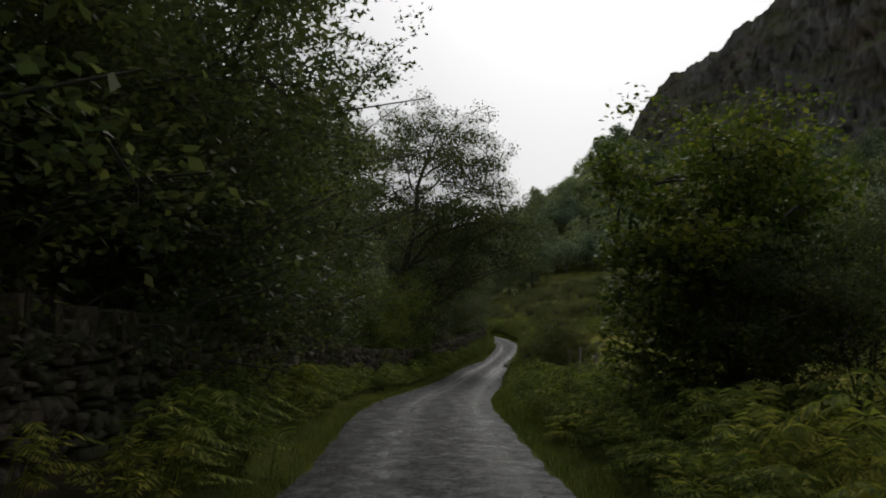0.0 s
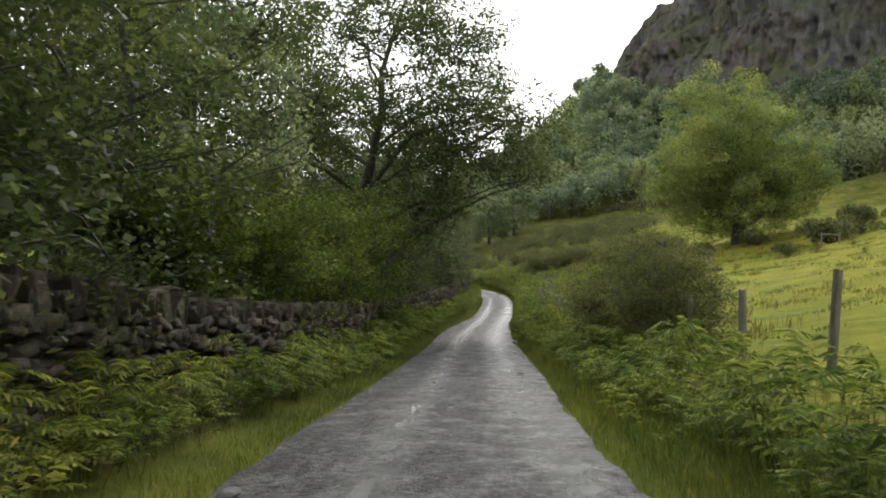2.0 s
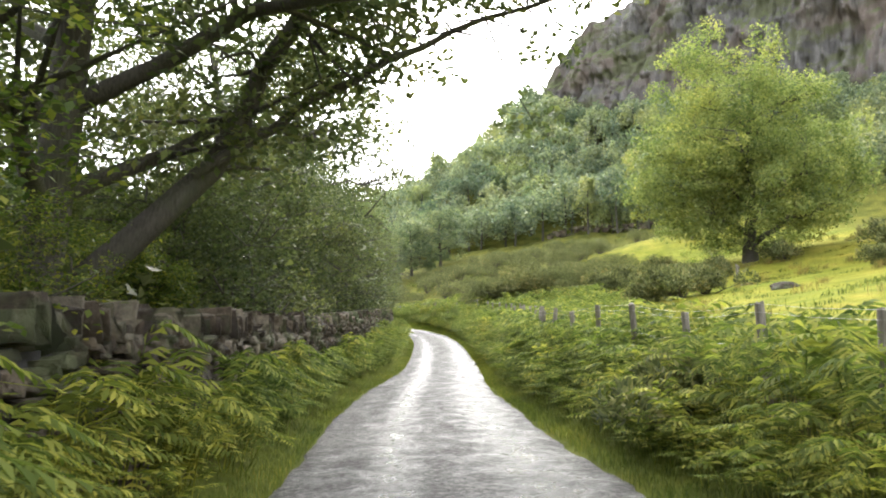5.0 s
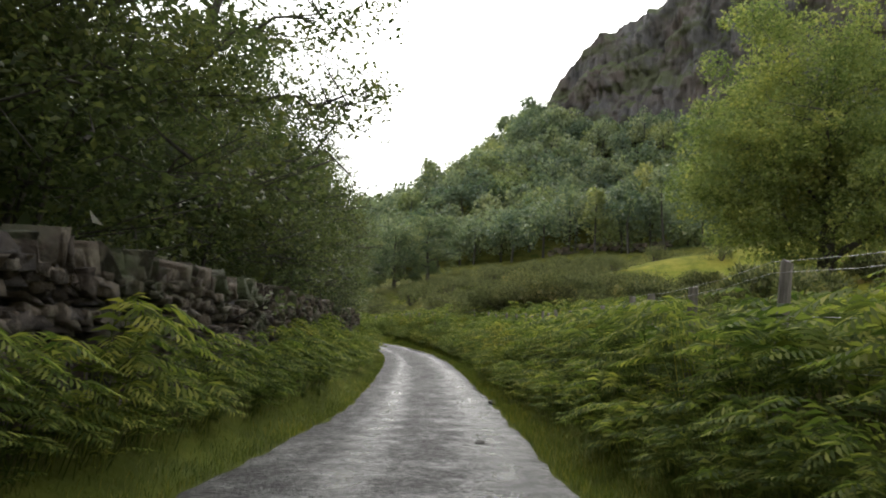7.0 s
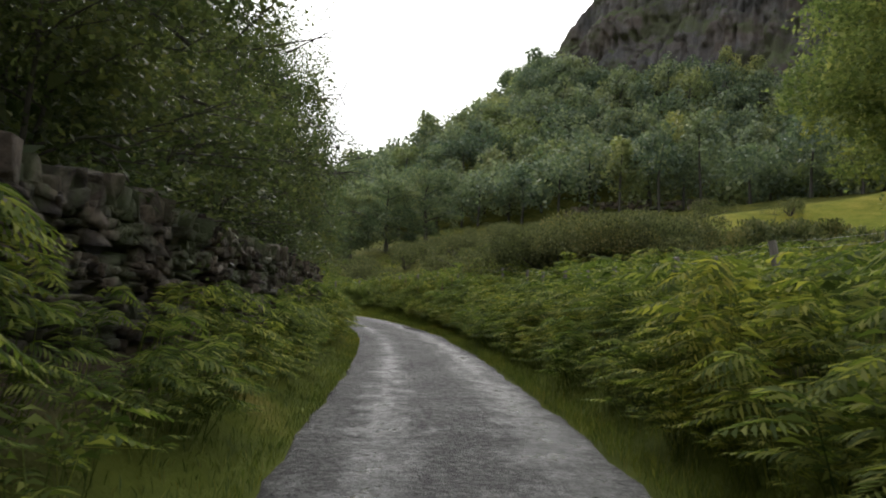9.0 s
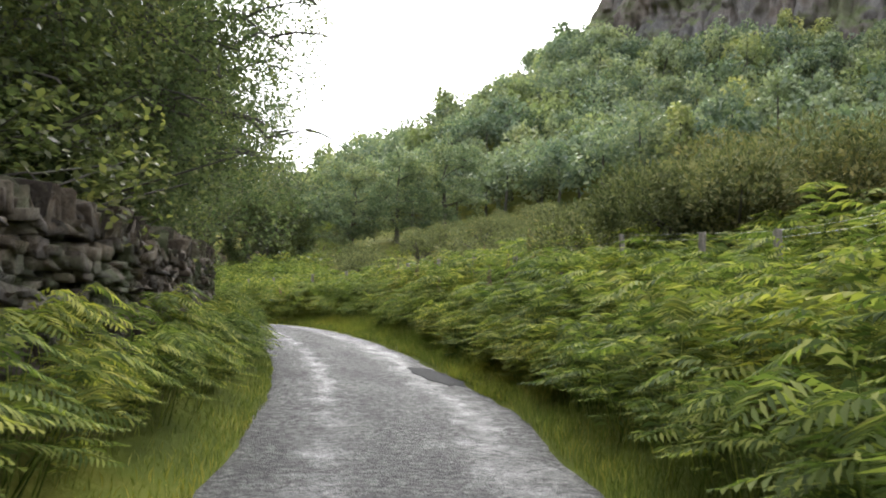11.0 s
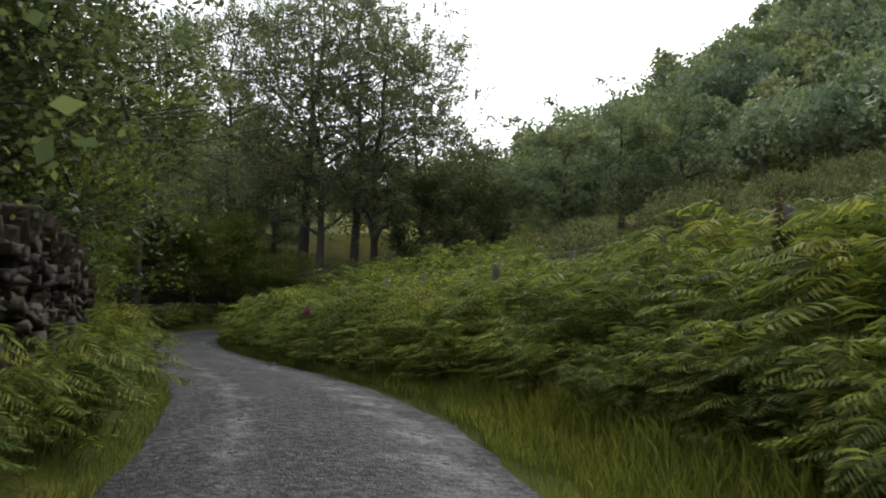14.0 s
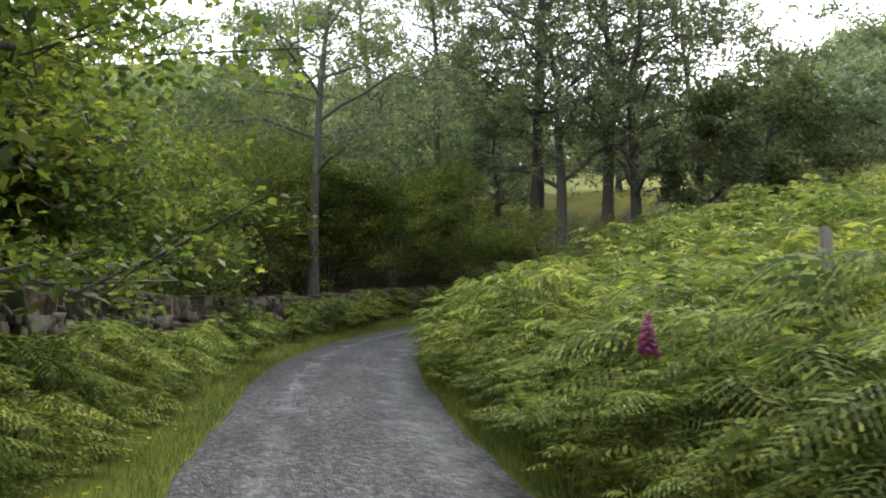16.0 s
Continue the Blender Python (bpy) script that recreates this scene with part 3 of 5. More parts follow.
def crown(rng, tips, number, clump, size, flat=0.5, hang=0.0, strands=0.0, plain=False, keep=99.0, heads=0):
    """Leaves in level sprays about the twig ends, along strands that hang from them, or massed in separate rounded heads."""
    if strands:
        rows = max(1, number // 24)
        top = tips[rng.integers(0, len(tips), rows)] + np.clip(rng.normal(size=(rows, 3)), -1.6, 1.6) * np.array([clump, clump, clump * 0.5])
        long = strands * rng.uniform(0.35, 1.25, rows)
        which = rng.integers(0, rows, number)
        down = rng.uniform(0, 1, number)
        drift = rng.normal(0, 0.12, (rows, 2))
        at = top[which]
        at[:, 2] -= long[which] * down
        at[:, :2] += drift[which] * down[:, None]
        at += rng.normal(size=(number, 3)) * np.array([0.11, 0.11, 0.06])
    elif heads:
        ends = tips[[0]]
        apart = np.linalg.norm(tips - tips[0], axis=1)
        for _ in range(heads - 1):
            k = int(np.argmax(apart * rng.uniform(0.7, 1.0, len(tips))))
            ends = np.concatenate([ends, tips[[k]]])
            apart = np.minimum(apart, np.linalg.norm(tips - tips[k], axis=1))
        wide = clump * rng.uniform(0.75, 1.6, heads)
        which = rng.choice(heads, number, p=wide ** 2 / (wide ** 2).sum())
        q = rng.normal(size=(number, 3))
        q /= np.linalg.norm(q, axis=1)[:, None]
        q[:, 2] = np.where(q[:, 2] < -0.55, -0.55 * rng.random(number), q[:, 2]) * 0.88
        bumps = 1 + 0.22 * np.sin(q[:, 0] * 7 + which) * np.sin(q[:, 1] * 6 + 2 * which)
        at = ends[which] + q * (wide[which] * bumps * rng.uniform(0.55, 1.12, number))[:, None]
    else:
        rows = max(1, number // 34)
        top = tips[rng.integers(0, len(tips), rows)] + np.clip(rng.normal(size=(rows, 3)), -1.6, 1.6) * clump * np.array([0.7, 0.7, 0.5])
        tilt = rng.normal(0, 0.28, (rows, 2))
        which = rng.integers(0, rows, number)
        q = np.clip(rng.normal(size=(number, 3)), -1.8, 1.8) * np.array([clump * 0.75, clump * 0.75, clump * 0.2])
        q[:, 2] += (q[:, :2] * tilt[which]).sum(axis=1) - 0.22 * (q[:, :2] ** 2).sum(axis=1) / clump
        at = top[which] + q
        if hang:
            at[:, 2] -= np.abs(rng.normal(0, hang, number))
    middle = np.median(tips[:, :2], axis=0)
    away = at[:, :2] - middle
    far = np.linalg.norm(away, axis=1)
    limit = keep * rng.uniform(0.82, 1.0, number)
    at[:, :2] = middle + away * np.minimum(1, limit / (far + 1e-6))[:, None]
    return (leaf_tris if plain else leaf_quads)(rng, at, size, flat)


def tree(name, label, category, where, seed, height, spread, clear, girth, bark, leaf, leaves, size, clump=0.45, flat=0.5, lean=(0, 0),
         limbs=9, droop=0.0, stems=1, hang=0.0, group="", extra=(), fill=None, strands=0.0, plain=False, keep=1.2, core=0, heads=0):
    rng = np.random.default_rng(seed)
    trunks, tubes, tips = skeleton(rng, height, spread, clear, girth, lean, limbs, droop, stems)
    for line, r in extra:
        line = np.array(line, float)
        q = np.linspace(0, 1, len(line))
        u = np.linspace(0, 1, 12)
        fine = np.stack([np.interp(u, q, line[:, c]) for c in range(3)], axis=1) + rng.normal(0, 0.05, (12, 3))
        tubes.append(tube(fine, r * (1 - 0.75 * u), 7))
        for k in range(26):
            st = fine[rng.integers(4, 12)]
            end = st + rng.normal(0, 0.95, 3) * np.array([1.2, 1.2, 0.7])
            tubes.append(tube([st, (st + end) / 2 + rng.normal(0, 0.12, 3), end], [r * 0.22, r * 0.13, 0.012], 4))
            tips = np.concatenate([tips, [end, (st + 2 * end) / 3]])
    if fill:
        for number, middle, radii in fill:
            q = rng.normal(size=(number, 3))
            q /= np.linalg.norm(q, axis=1)[:, None]
            lumps = 1 + 0.25 * np.sin(q[:, 0] * 5 + seed) * np.sin(q[:, 1] * 4 + 1) + 0.18 * np.sin(q[:, 2] * 6 + q[:, 0] * 3)
            ends = np.array(middle) + q * np.array(radii) * (lumps * rng.uniform(0.45, 1.0, number) ** 0.6)[:, None]
            grown = tips.copy()
            for end in ends:
                lower = grown[grown[:, 2] < end[2] + 0.2] if (grown[:, 2] < end[2] + 0.2).any() else grown
                start = lower[np.argmin(np.linalg.norm(lower - end, axis=1))]
                mid = (start + end) / 2 + rng.normal(0, 0.09, 3) * np.linalg.norm(end - start) + np.array([0, 0, 0.08])
                tubes.append(tube([start, mid, end], [0.028, 0.018, 0.006], 3))
            tips = np.concatenate([tips, np.repeat(ends, 3, axis=0) + rng.normal(0, 0.45, (number * 3, 3))])
    thing = tagged(new(name), label, category, group)
    v, f = joined(trunks)
    trunk = child("trunk", mesh_from("trunk", v, f, bark, True), thing)
    v, f = joined(tubes)
    child("branchwork", mesh_from("branchwork", v, f, bark, True), trunk)
    v, f = crown(rng, tips, leaves, clump, size, flat, hang, strands, plain, keep * spread, heads)
    if core:
        middle = np.median(tips, axis=0)
        at = tips[rng.integers(0, len(tips), core)]
        at = middle + (at - middle) * rng.uniform(0.3, 0.72, (core, 1)) + rng.normal(0, clump * 0.6, (core, 3))
        v, f = joined([(v, f), (leaf_tris if plain else leaf_quads)(rng, at, size * 1.35, 0.25)])
    child("crown", mesh_from("crown", v, f, leaf), thing)
    thing.matrix_basis = place(*where)
    return thing


def beside(y, off):
    """The x of a point that lies off metres to the right of the lane's middle."""
    return float(road_x(y) + off * slant(y))


def place(x, y, turn=0.0, size=1.0, sink=0.05):
    return Matrix.Translation((x, y, float(land(x, y)) - sink)) @ Matrix.Rotation(radians(turn), 4, "Z") @ Matrix.Scale(size, 4)


def again(thing, rows):
    for x, y, turn, size in rows:
        copy_thing(thing, place(x, y, turn, size / thing.scale.x))


def along(thing, rows):
    again(thing, [(beside(y, off), y, turn, size) for y, off, turn, size in rows])


# hazel and other bushes that lean over the wall
hazel = tree("hazel_bush", "broad yellow-green hazel bush leaning over the stone wall", "bush", (beside(17, -5.0), 17.0, 0), 11, 5.0, 2.6, 0.12, 0.09,
             BARK, HAZEL, 22000, 0.085, 0.29, 0.62, core=5000, limbs=9, stems=4, fill=[(40, (0.2, 0, 2.8), (1.9, 1.9, 1.8))], group="bushes along the lane")
along(hazel, [(34, -5.1, 300, 0.85), (38.5, -5.1, 60, 0.92), (43.0, -5.0, 200, 1.16), (46.8, -5.3, 20, 1.0), (51, -5.3, 100, 0.6),
              (122, -4.3, 20, 1.2), (119.5, -4.4, 130, 1.0), (130.5, -4.5, 250, 1.05), (138, -5.5, 80, 0.95)])
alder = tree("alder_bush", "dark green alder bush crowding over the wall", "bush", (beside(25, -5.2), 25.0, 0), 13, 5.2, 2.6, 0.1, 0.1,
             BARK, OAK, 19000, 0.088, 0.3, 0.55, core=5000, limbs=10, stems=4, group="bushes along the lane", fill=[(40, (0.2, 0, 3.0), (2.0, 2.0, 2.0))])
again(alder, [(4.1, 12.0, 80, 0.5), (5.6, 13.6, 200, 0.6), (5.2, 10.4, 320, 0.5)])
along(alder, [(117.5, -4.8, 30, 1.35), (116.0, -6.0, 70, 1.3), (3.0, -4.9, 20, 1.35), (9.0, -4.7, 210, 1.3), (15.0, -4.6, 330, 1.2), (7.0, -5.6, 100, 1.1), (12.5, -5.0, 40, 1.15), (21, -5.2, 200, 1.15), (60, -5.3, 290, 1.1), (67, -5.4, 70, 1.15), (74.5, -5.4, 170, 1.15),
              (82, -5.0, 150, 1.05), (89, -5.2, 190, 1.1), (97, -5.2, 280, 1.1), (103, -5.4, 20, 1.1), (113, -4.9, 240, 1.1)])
hazel_tall = tree("hazel_bush", "tall leafy hazel bush with bright upper leaves", "bush", (4.4, 12.4, 40, 1.15), 12, 4.1, 1.45, 0.06, 0.08,
                  BARK, HAZEL, 22000, 0.09, 0.25, 0.55, core=5000, limbs=7, stems=5, fill=[(60, (0, 0, 2.1), (1.45, 1.45, 1.7))], group="bushes along the lane")
along(hazel_tall, [(30, -5.2, 210, 1.0), (56, -5.2, 320, 0.75), (126.5, -4.4, 140, 1.35), (134.5, -5.4, 90, 1.2),
                   (142, -5.0, 20, 1.1), (147, -4.5, 160, 1.1)])

# large trees behind the wall
oak = tree("oak_tree", "large spreading oak with dark leaves and a limb over the lane", "tree", (-3.9, 54.0, 0), 21, 17.5, 6.6, 0.16, 0.36,
           BARK, OAK, 92000, 0.15, 0.7, 0.5, lean=(2.0, 0.3), limbs=20, group="trees behind the wall", keep=1.5, heads=420,
           fill=[(200, (1.8, 0.3, 11.5), (6.3, 6.3, 6.0)), (70, (5.6, 0.4, 8.8), (4.0, 4.0, 2.4))],
           extra=[([(0.1, 0, 1.0), (1.6, 0.3, 2.6), (2.9, 0.6, 4.0), (3.8, 0.9, 5.9), (5.2, 1.2, 8.2), (7.5, 1.0, 9.6)], 0.27),
                  ([(0.5, 0.1, 5.5), (3.0, -1.5, 8.6), (6.0, -2.5, 9.4), (8.6, -2.0, 9.2)], 0.13),
                  ([(2.6, 0.4, 3.6), (4.6, 0.9, 5.2), (6.8, 0.8, 6.2), (9.0, 0.4, 6.9)], 0.1)])
oak_slim = tree("oak_tree", "dark oak with gaps of sky in its crown", "tree", (-9.0, 47.0, 0), 22, 13.5, 5.0, 0.16, 0.32,
                BARK, OAK, 26000, 0.16, 0.48, 0.5, limbs=14, fill=[(90, (0.3, 0, 8.6), (4.8, 4.8, 4.8))], group="trees behind the wall", plain=True)
# the oak at (-6.5, -4.0) is unseen behind the start, added to shade the verge
again(oak_slim, [(-6.0, 4.5, 120, 1.15), (-6.5, -4.0, 250, 1.15), (-10.0, 33.0, 200, 1.1), (-3.0, 69.5, 20, 0.95), (-4.5, 91.0, 260, 1.0), (-9.0, 110.0, 30, 1.0),
                 (-6.5, 22.0, 40, 1.1), (-8.5, 62.0, 190, 1.0), (-2.0, 80.0, 300, 1.15), (-6.0, 101.0, 100, 1.05), (-7.0, 12.5, 310, 1.1),
                 (-12.0, 122.0, 220, 0.95), (-3.2, 104.5, 160, 1.1), (-2.6, 97.0, 60, 1.05), (-7.5, 40.0, 280, 1.05), (0.2, 109.0, 130, 0.8), (-0.6, 104.0, 310, 0.85)])
birch = tree("birch_tree", "slender birch with open pale green hanging twigs", "tree", (-11.0, 139.8, 0), 31, 15.0, 3.6, 0.28, 0.17,
             BIRCH_BARK, BIRCH, 16000, 0.15, 0.45, 0.3, limbs=17, droop=0.12, group="birches", strands=1.0, plain=True)
again(birch, [(-15.5, 147.0, 80, 1.0), (-5.2, 31.0, 170, 0.75), (-6.5, 40.0, 45, 0.8), (-13.0, 154.0, 200, 1.1)])
full_birch = tree("birch_tree", "tall full birch with a grey-green weeping crown", "tree", (-4.9, 153.3, 0, 1.08), 35, 20.0, 5.0, 0.22, 0.27,
                  BIRCH_BARK, BIRCH, 27000, 0.16, 0.66, 0.3, limbs=20, droop=0.1, group="birches", strands=0.6, plain=True,
                  fill=[(170, (0, 0, 12.4), (6.6, 6.6, 7.2))])
again(full_birch, [(-6.3, 151.8, 100, 0.95), (-3.5, 153.4, 200, 1.0), (-8.6, 155.5, 310, 1.1), (-1.2, 156.5, 60, 0.85), (-19.0, 158.0, 40, 0.9)])
crooked = tree("oak_tree", "crooked dark oak leaning out over the bracken", "tree", (-1.1, 152.2, 0), 37, 8.5, 3.6, 0.3, 0.26,
               BARK, OAK, 15000, 0.2, 0.45, 0.5, lean=(3.2, 0.2), limbs=12, group="trees behind the wall", plain=True)
sycamore = tree("sycamore_tree", "rounded mid-green sycamore at the edge of the woods", "tree", (3.0, 157.5, 0), 39, 9.5, 4.0, 0.1, 0.24,
                BARK, SYCAMORE, 16000, 0.26, 0.45, 0.5, limbs=12, group="trees at the edge of the woods", plain=True,
                fill=[(70, (0, 0, 5.6), (4.0, 4.0, 4.2))])
again(sycamore, [(7.5, 162.0, 80, 0.9), (12.0, 168.0, 160, 1.0), (17.5, 174.0, 240, 1.1), (-7.5, 171.0, 200, 0.8), (-13.5, 165.0, 310, 0.8),
                 (-20.0, 163.0, 70, 0.9), (-25.0, 152.0, 150, 1.0), (-20.5, 145.0, 250, 0.85), (-17.5, 138.5, 10, 0.8),
                 (-11.0, 157.0, 220, 0.65)])
again(hazel, [(-6.4, 145.0, 100, 0.8), (-10.2, 143.5, 220, 0.95), (-3.2, 148.0, 300, 0.7), (-14.0, 141.0, 20, 1.0)])

weeping = tree("birch_tree", "old birch with a dense curtain of hanging leaves", "tree", (1.7, 107.0, 0), 33, 13.0, 3.7, 0.2, 0.24,
               BIRCH_BARK, WEEPING, 50000, 0.092, 0.4, 0.3, lean=(0.4, -0.3), limbs=26, droop=0.25, group="birches", strands=2.4,
               fill=[(80, (0.2, 0, 7.6), (3.7, 3.7, 4.6))], keep=1.03)
again(weeping, [(1.2, 101.2, 130, 0.95), (-0.3, 112.6, 250, 0.95)])

# the ash in the field, a thorn by the fence
ash = tree("ash_tree", "full rounded ash tree standing alone in the sloping field", "tree", (33.6, 102.4, 0), 41, 17.0, 6.4, 0.08, 0.5,
           BARK, ASH, 90000, 0.27, 1.15, 0.45, core=6000, limbs=18, plain=True, keep=1.75, heads=300,
           fill=[(110, (-1.5, 0, 11.0), (6.0, 6.0, 6.8)), (60, (5.2, 0, 7.2), (4.6, 4.6, 4.2)), (50, (-5.8, 0, 6.4), (3.8, 4.0, 3.6)), (50, (0, -1.0, 4.4), (6.0, 6.0, 2.8))])
thorn = tree("hawthorn", "brownish hawthorn growing through the wire fence", "bush", (4.75, 35.4, 0, 0.98), 51, 3.0, 1.15, 0.2, 0.09,
             BARK, THORN, 34000, 0.054, 0.24, 0.3, core=5000, limbs=9, stems=3, fill=[(50, (0, 0, 1.5), (1.2, 1.2, 1.3)), (30, (0.9, 0.4, 1.0), (0.9, 0.9, 0.9)), (25, (-0.8, -0.5, 0.9), (0.8, 0.8, 0.8)), (14, (0.3, 0.2, 2.8), (0.6, 0.6, 0.7))], group="thorns by the fence", keep=1.6)
again(thorn, [(4.7, 32.4, 90, 0.78)])


# ---- woods on the hillside ----
def far_woods():
    rng = np.random.default_rng(77)
    crowns = [[[], [], 0] for _ in WOODS]
    tv, tf, tb = [], [], 0
    spots = []
    tries = 0
    while len(spots) < 330 and tries < 40000:
        tries += 1
        x, y = rng.uniform(-20, 115), rng.uniform(120, 275)
        d = (x - 18) * 0.68 + (y - 194) * 0.73
        if d < -3 or d > 84 or (d > 46 and x > 55):
            continue
        gap = 4.2 if d < 30 else 4.9
        if any((x - a) ** 2 + (y - b) ** 2 < gap * gap for a, b in spots):
            continue
        spots.append((x, y))
    spots += [(rng.uniform(-80, -20), rng.uniform(176, 245)) for _ in range(170)]
    tall = [(52, 224), (50, 229), (47, 235), (46, 231), (53, 219), (56, 219), (59, 215), (49, 224), (51.5, 226.5), (54, 222), (50.5, 232), (62, 211)]
    for x, y in spots + tall:
        z = float(land(x, y))
        h, r = rng.uniform(6.8, 10.8), rng.uniform(3.6, 5.6)
        if (x, y) in tall:
            h = rng.uniform(10, 13.5)
        elif rng.random() < 0.14:
            h, r = h * 1.3, r * 0.75
        n, k = 950, 22
        lobes = rng.normal(size=(k, 3))
        lobes /= np.linalg.norm(lobes, axis=1)[:, None]
        lobes[:, 2] = np.abs(lobes[:, 2]) * 1.25 - 0.5
        wide = 1 - 0.45 * np.clip(lobes[:, 2], 0, 1) ** 2
        lobes = lobes * np.stack([r * 0.78 * wide, r * 0.78 * wide, np.full(k, h * 0.4)], axis=1) * rng.uniform(0.75, 1.08, (k, 1)) + np.array([0, 0, h * 0.55])
        pick = lobes[rng.integers(0, k, n)]
        q = rng.normal(size=(n, 3))
        q /= np.linalg.norm(q, axis=1)[:, None]
        c = pick + q * np.array([r * 0.34, r * 0.34, r * 0.34]) * rng.uniform(0.6, 1.15, (n, 1)) + np.array([x, y, z])
        v, f = leaf_tris(rng, c, 0.7, 0.12)
        tone = crowns[rng.choice(len(WOODS), p=[0.45, 0.33, 0.22])]
        tone[0].append(v)
        tone[1].append(f + tone[2])
        tone[2] += len(v)
        v, f = tube([(x, y, z - 0.5), (x + rng.normal(0, 0.2), y, z + h * 0.35), (x + rng.normal(0, 0.5), y, z + h * 0.8)], [0.22, 0.16, 0.05], 5)
        tv.append(v)
        tf.append(f + tb)
        tb += len(v)
    wood = tagged(new("hillside_woods"), "dense mixed green woodland covering the steep hillside", "woods", kind="stuff")
    for (v, f, _), leaf in zip(crowns, WOODS):
        child("crowns", mesh_from("crowns", np.concatenate(v), np.concatenate(f), leaf), wood)
    child("trunks", mesh_from("trunks", np.concatenate(tv), np.concatenate(tf), BARK, True), wood)


far_woods()


# ---- the crag above the woods ----
CRAG_TOP = np.array([(-40, 40), (-26, 50), (-18, 58), (-12, 65), (-6, 71.5), (0, 75), (4, 77), (12, 80), (20, 83.5), (34, 90), (60, 104), (100, 122)])


def build_crag():
    """A cliff face that runs along the hillside in broken buttresses and ledges, falling away into the woods at its free end."""
    corner = np.array([55.5, 225.5])
    run, back = np.array([0.73, -0.68]), np.array([0.68, 0.73])
    us = np.linspace(-40, 100, 430)
    vs = np.linspace(0, 1, 110)
    pts = []
    for v in vs:
        for u in us:
            p = corner + run * u
            top = float(np.interp(u, CRAG_TOP[:, 0], CRAG_TOP[:, 1]))
            top += 1.3 * noise.noise((u * 0.11, 3.1, 0)) + 0.9 * noise.noise((u * 0.4, 1.7, 0)) + 0.5 * noise.noise((u * 1.3, 7.7, 0))
            z = 30 + (top - 30) * v
            ledges = v * 4 + 0.55 * noise.noise((u * 0.05, v * 3, 5)) + 0.25 * noise.noise((u * 0.21, v * 4, 8))
            lean = 3.5 * v + 3.4 * (math.floor(ledges) + min(1, 3.2 * (ledges - math.floor(ledges))) - 1)
            q = p + back * (lean + 0.28 * max(0, -u))
            wobble = 1.2 * noise.noise((u * 0.3, z * 0.12, 21))
            rough = (3.0 * noise.noise((u * 0.1, z * 0.04, 1)) + 1.3 * noise.cell((u / 4.5 + wobble, z / 12.0 + 0.5 * wobble, 2)) + 1.0 * noise.cell((u / 1.7 + wobble, z / 7.0, 3))
                     + 0.55 * noise.cell((u / 0.8, z / 2.3 + wobble, 4)) + 0.8 * noise.noise((u * 0.9, z * 0.3, 3)) + 0.5 * noise.noise((u * 2.1, z * 1.1, 4)))
            q = q - back * rough * (1 - 0.7 * v ** 6)
            pts.append((q[0], q[1], z))
    for u in us:
        p = corner + run * u + back * 60
        pts.append((p[0], p[1], min(66 + 0.72 * max(u, 0), float(np.interp(u, CRAG_TOP[:, 0], CRAG_TOP[:, 1])) - 3)))
    w = len(us)
    i, j = np.meshgrid(np.arange(len(vs)), np.arange(w - 1), indexing="ij")
    i, j = i.ravel(), j.ravel()
    f = np.stack([i * w + j, i * w + j + 1, (i + 1) * w + j + 1, (i + 1) * w + j], axis=1)
    return tagged(new("crag", mesh_from("crag", np.array(pts), f, ROCK)), "dark grey-brown rock crag with vertical cracks above the woods", "cliff", kind="structure")


build_crag()


def build_field_wall():
    """A low broken wall along the foot of the woods."""
    rng = np.random.default_rng(21)
    wall = tagged(new("field_wall"), "low tumbled grey stone wall at the edge of the woods", "wall")
    for k in range(110):
        s, course = rng.uniform(0, 19), rng.integers(0, 4)
        x, y = 36.5 + 0.73 * s, 175.5 - 0.68 * s
        bm = bmesh.new()
        bmesh.ops.create_cube(bm, size=1.0)
        for v in bm.verts:
            v.co = Vector((v.co.x * rng.uniform(0.5, 0.8), v.co.y * 0.5, v.co.z * 0.34)) + Vector(rng.normal(0, 0.04, 3))
        stone = part("stone", bm, STONE, wall)
        stone.matrix_basis = Matrix.Translation((x, y, float(land(x, y)) + 0.12 + 0.3 * course)) @ Matrix.Rotation(-0.75 + rng.normal(0, 0.15), 4, "Z")


build_field_wall()


# ---- undergrowth behind the wall ----
def build_undergrowth():
    rng = np.random.default_rng(5)
    cs = []
    for k in range(950):
        y = rng.uniform(-8, 150)
        off = -rng.uniform(4.6, 12)
        x = beside(y, off)
        h = rng.uniform(0.2, 1.0) ** 0.8 * (0.6 if 45 < y < 58 else 1.0) * np.interp(-off, [4.6, 8, 12], [2.4, 4.6, 6.5])
        cs.append(np.array([x, y, float(land(x, y)) + h]) + rng.normal(0, 1, (85, 3)) * np.array([0.6, 0.6, 0.45]))
    for k in range(620):
        y = rng.uniform(-6, 150)
        off = -rng.uniform(6.0, 16)
        x = beside(y, off)
        h = rng.uniform(3.0, np.interp(y, [0, 42, 52, 74, 84, 150], [10, 9, 4.2, 4.2, 9, 9]))
        cs.append(np.array([x, y, float(land(x, y)) + h]) + rng.normal(0, 1, (85, 3)) * np.array([0.75, 0.75, 0.5]))
    cs = np.concatenate(cs)
    bend = cs[:, 1] > 112
    v, f = leaf_tris(rng, cs[~bend], 0.3, 0.4)
    tagged(new("undergrowth", mesh_from("undergrowth", v, f, OAK)), "dense dark green leafy undergrowth behind the wall", "undergrowth", kind="stuff")
    # same undergrowth past the bend, in the leaf colour lightened for haze
    v, f = leaf_tris(rng, cs[bend], 0.2, 0.4)
    tagged(new("undergrowth", mesh_from("undergrowth", v, f, THICKET)), "green thicket round the bend of the lane, its leaf colour lightened for haze", "undergrowth", kind="stuff")


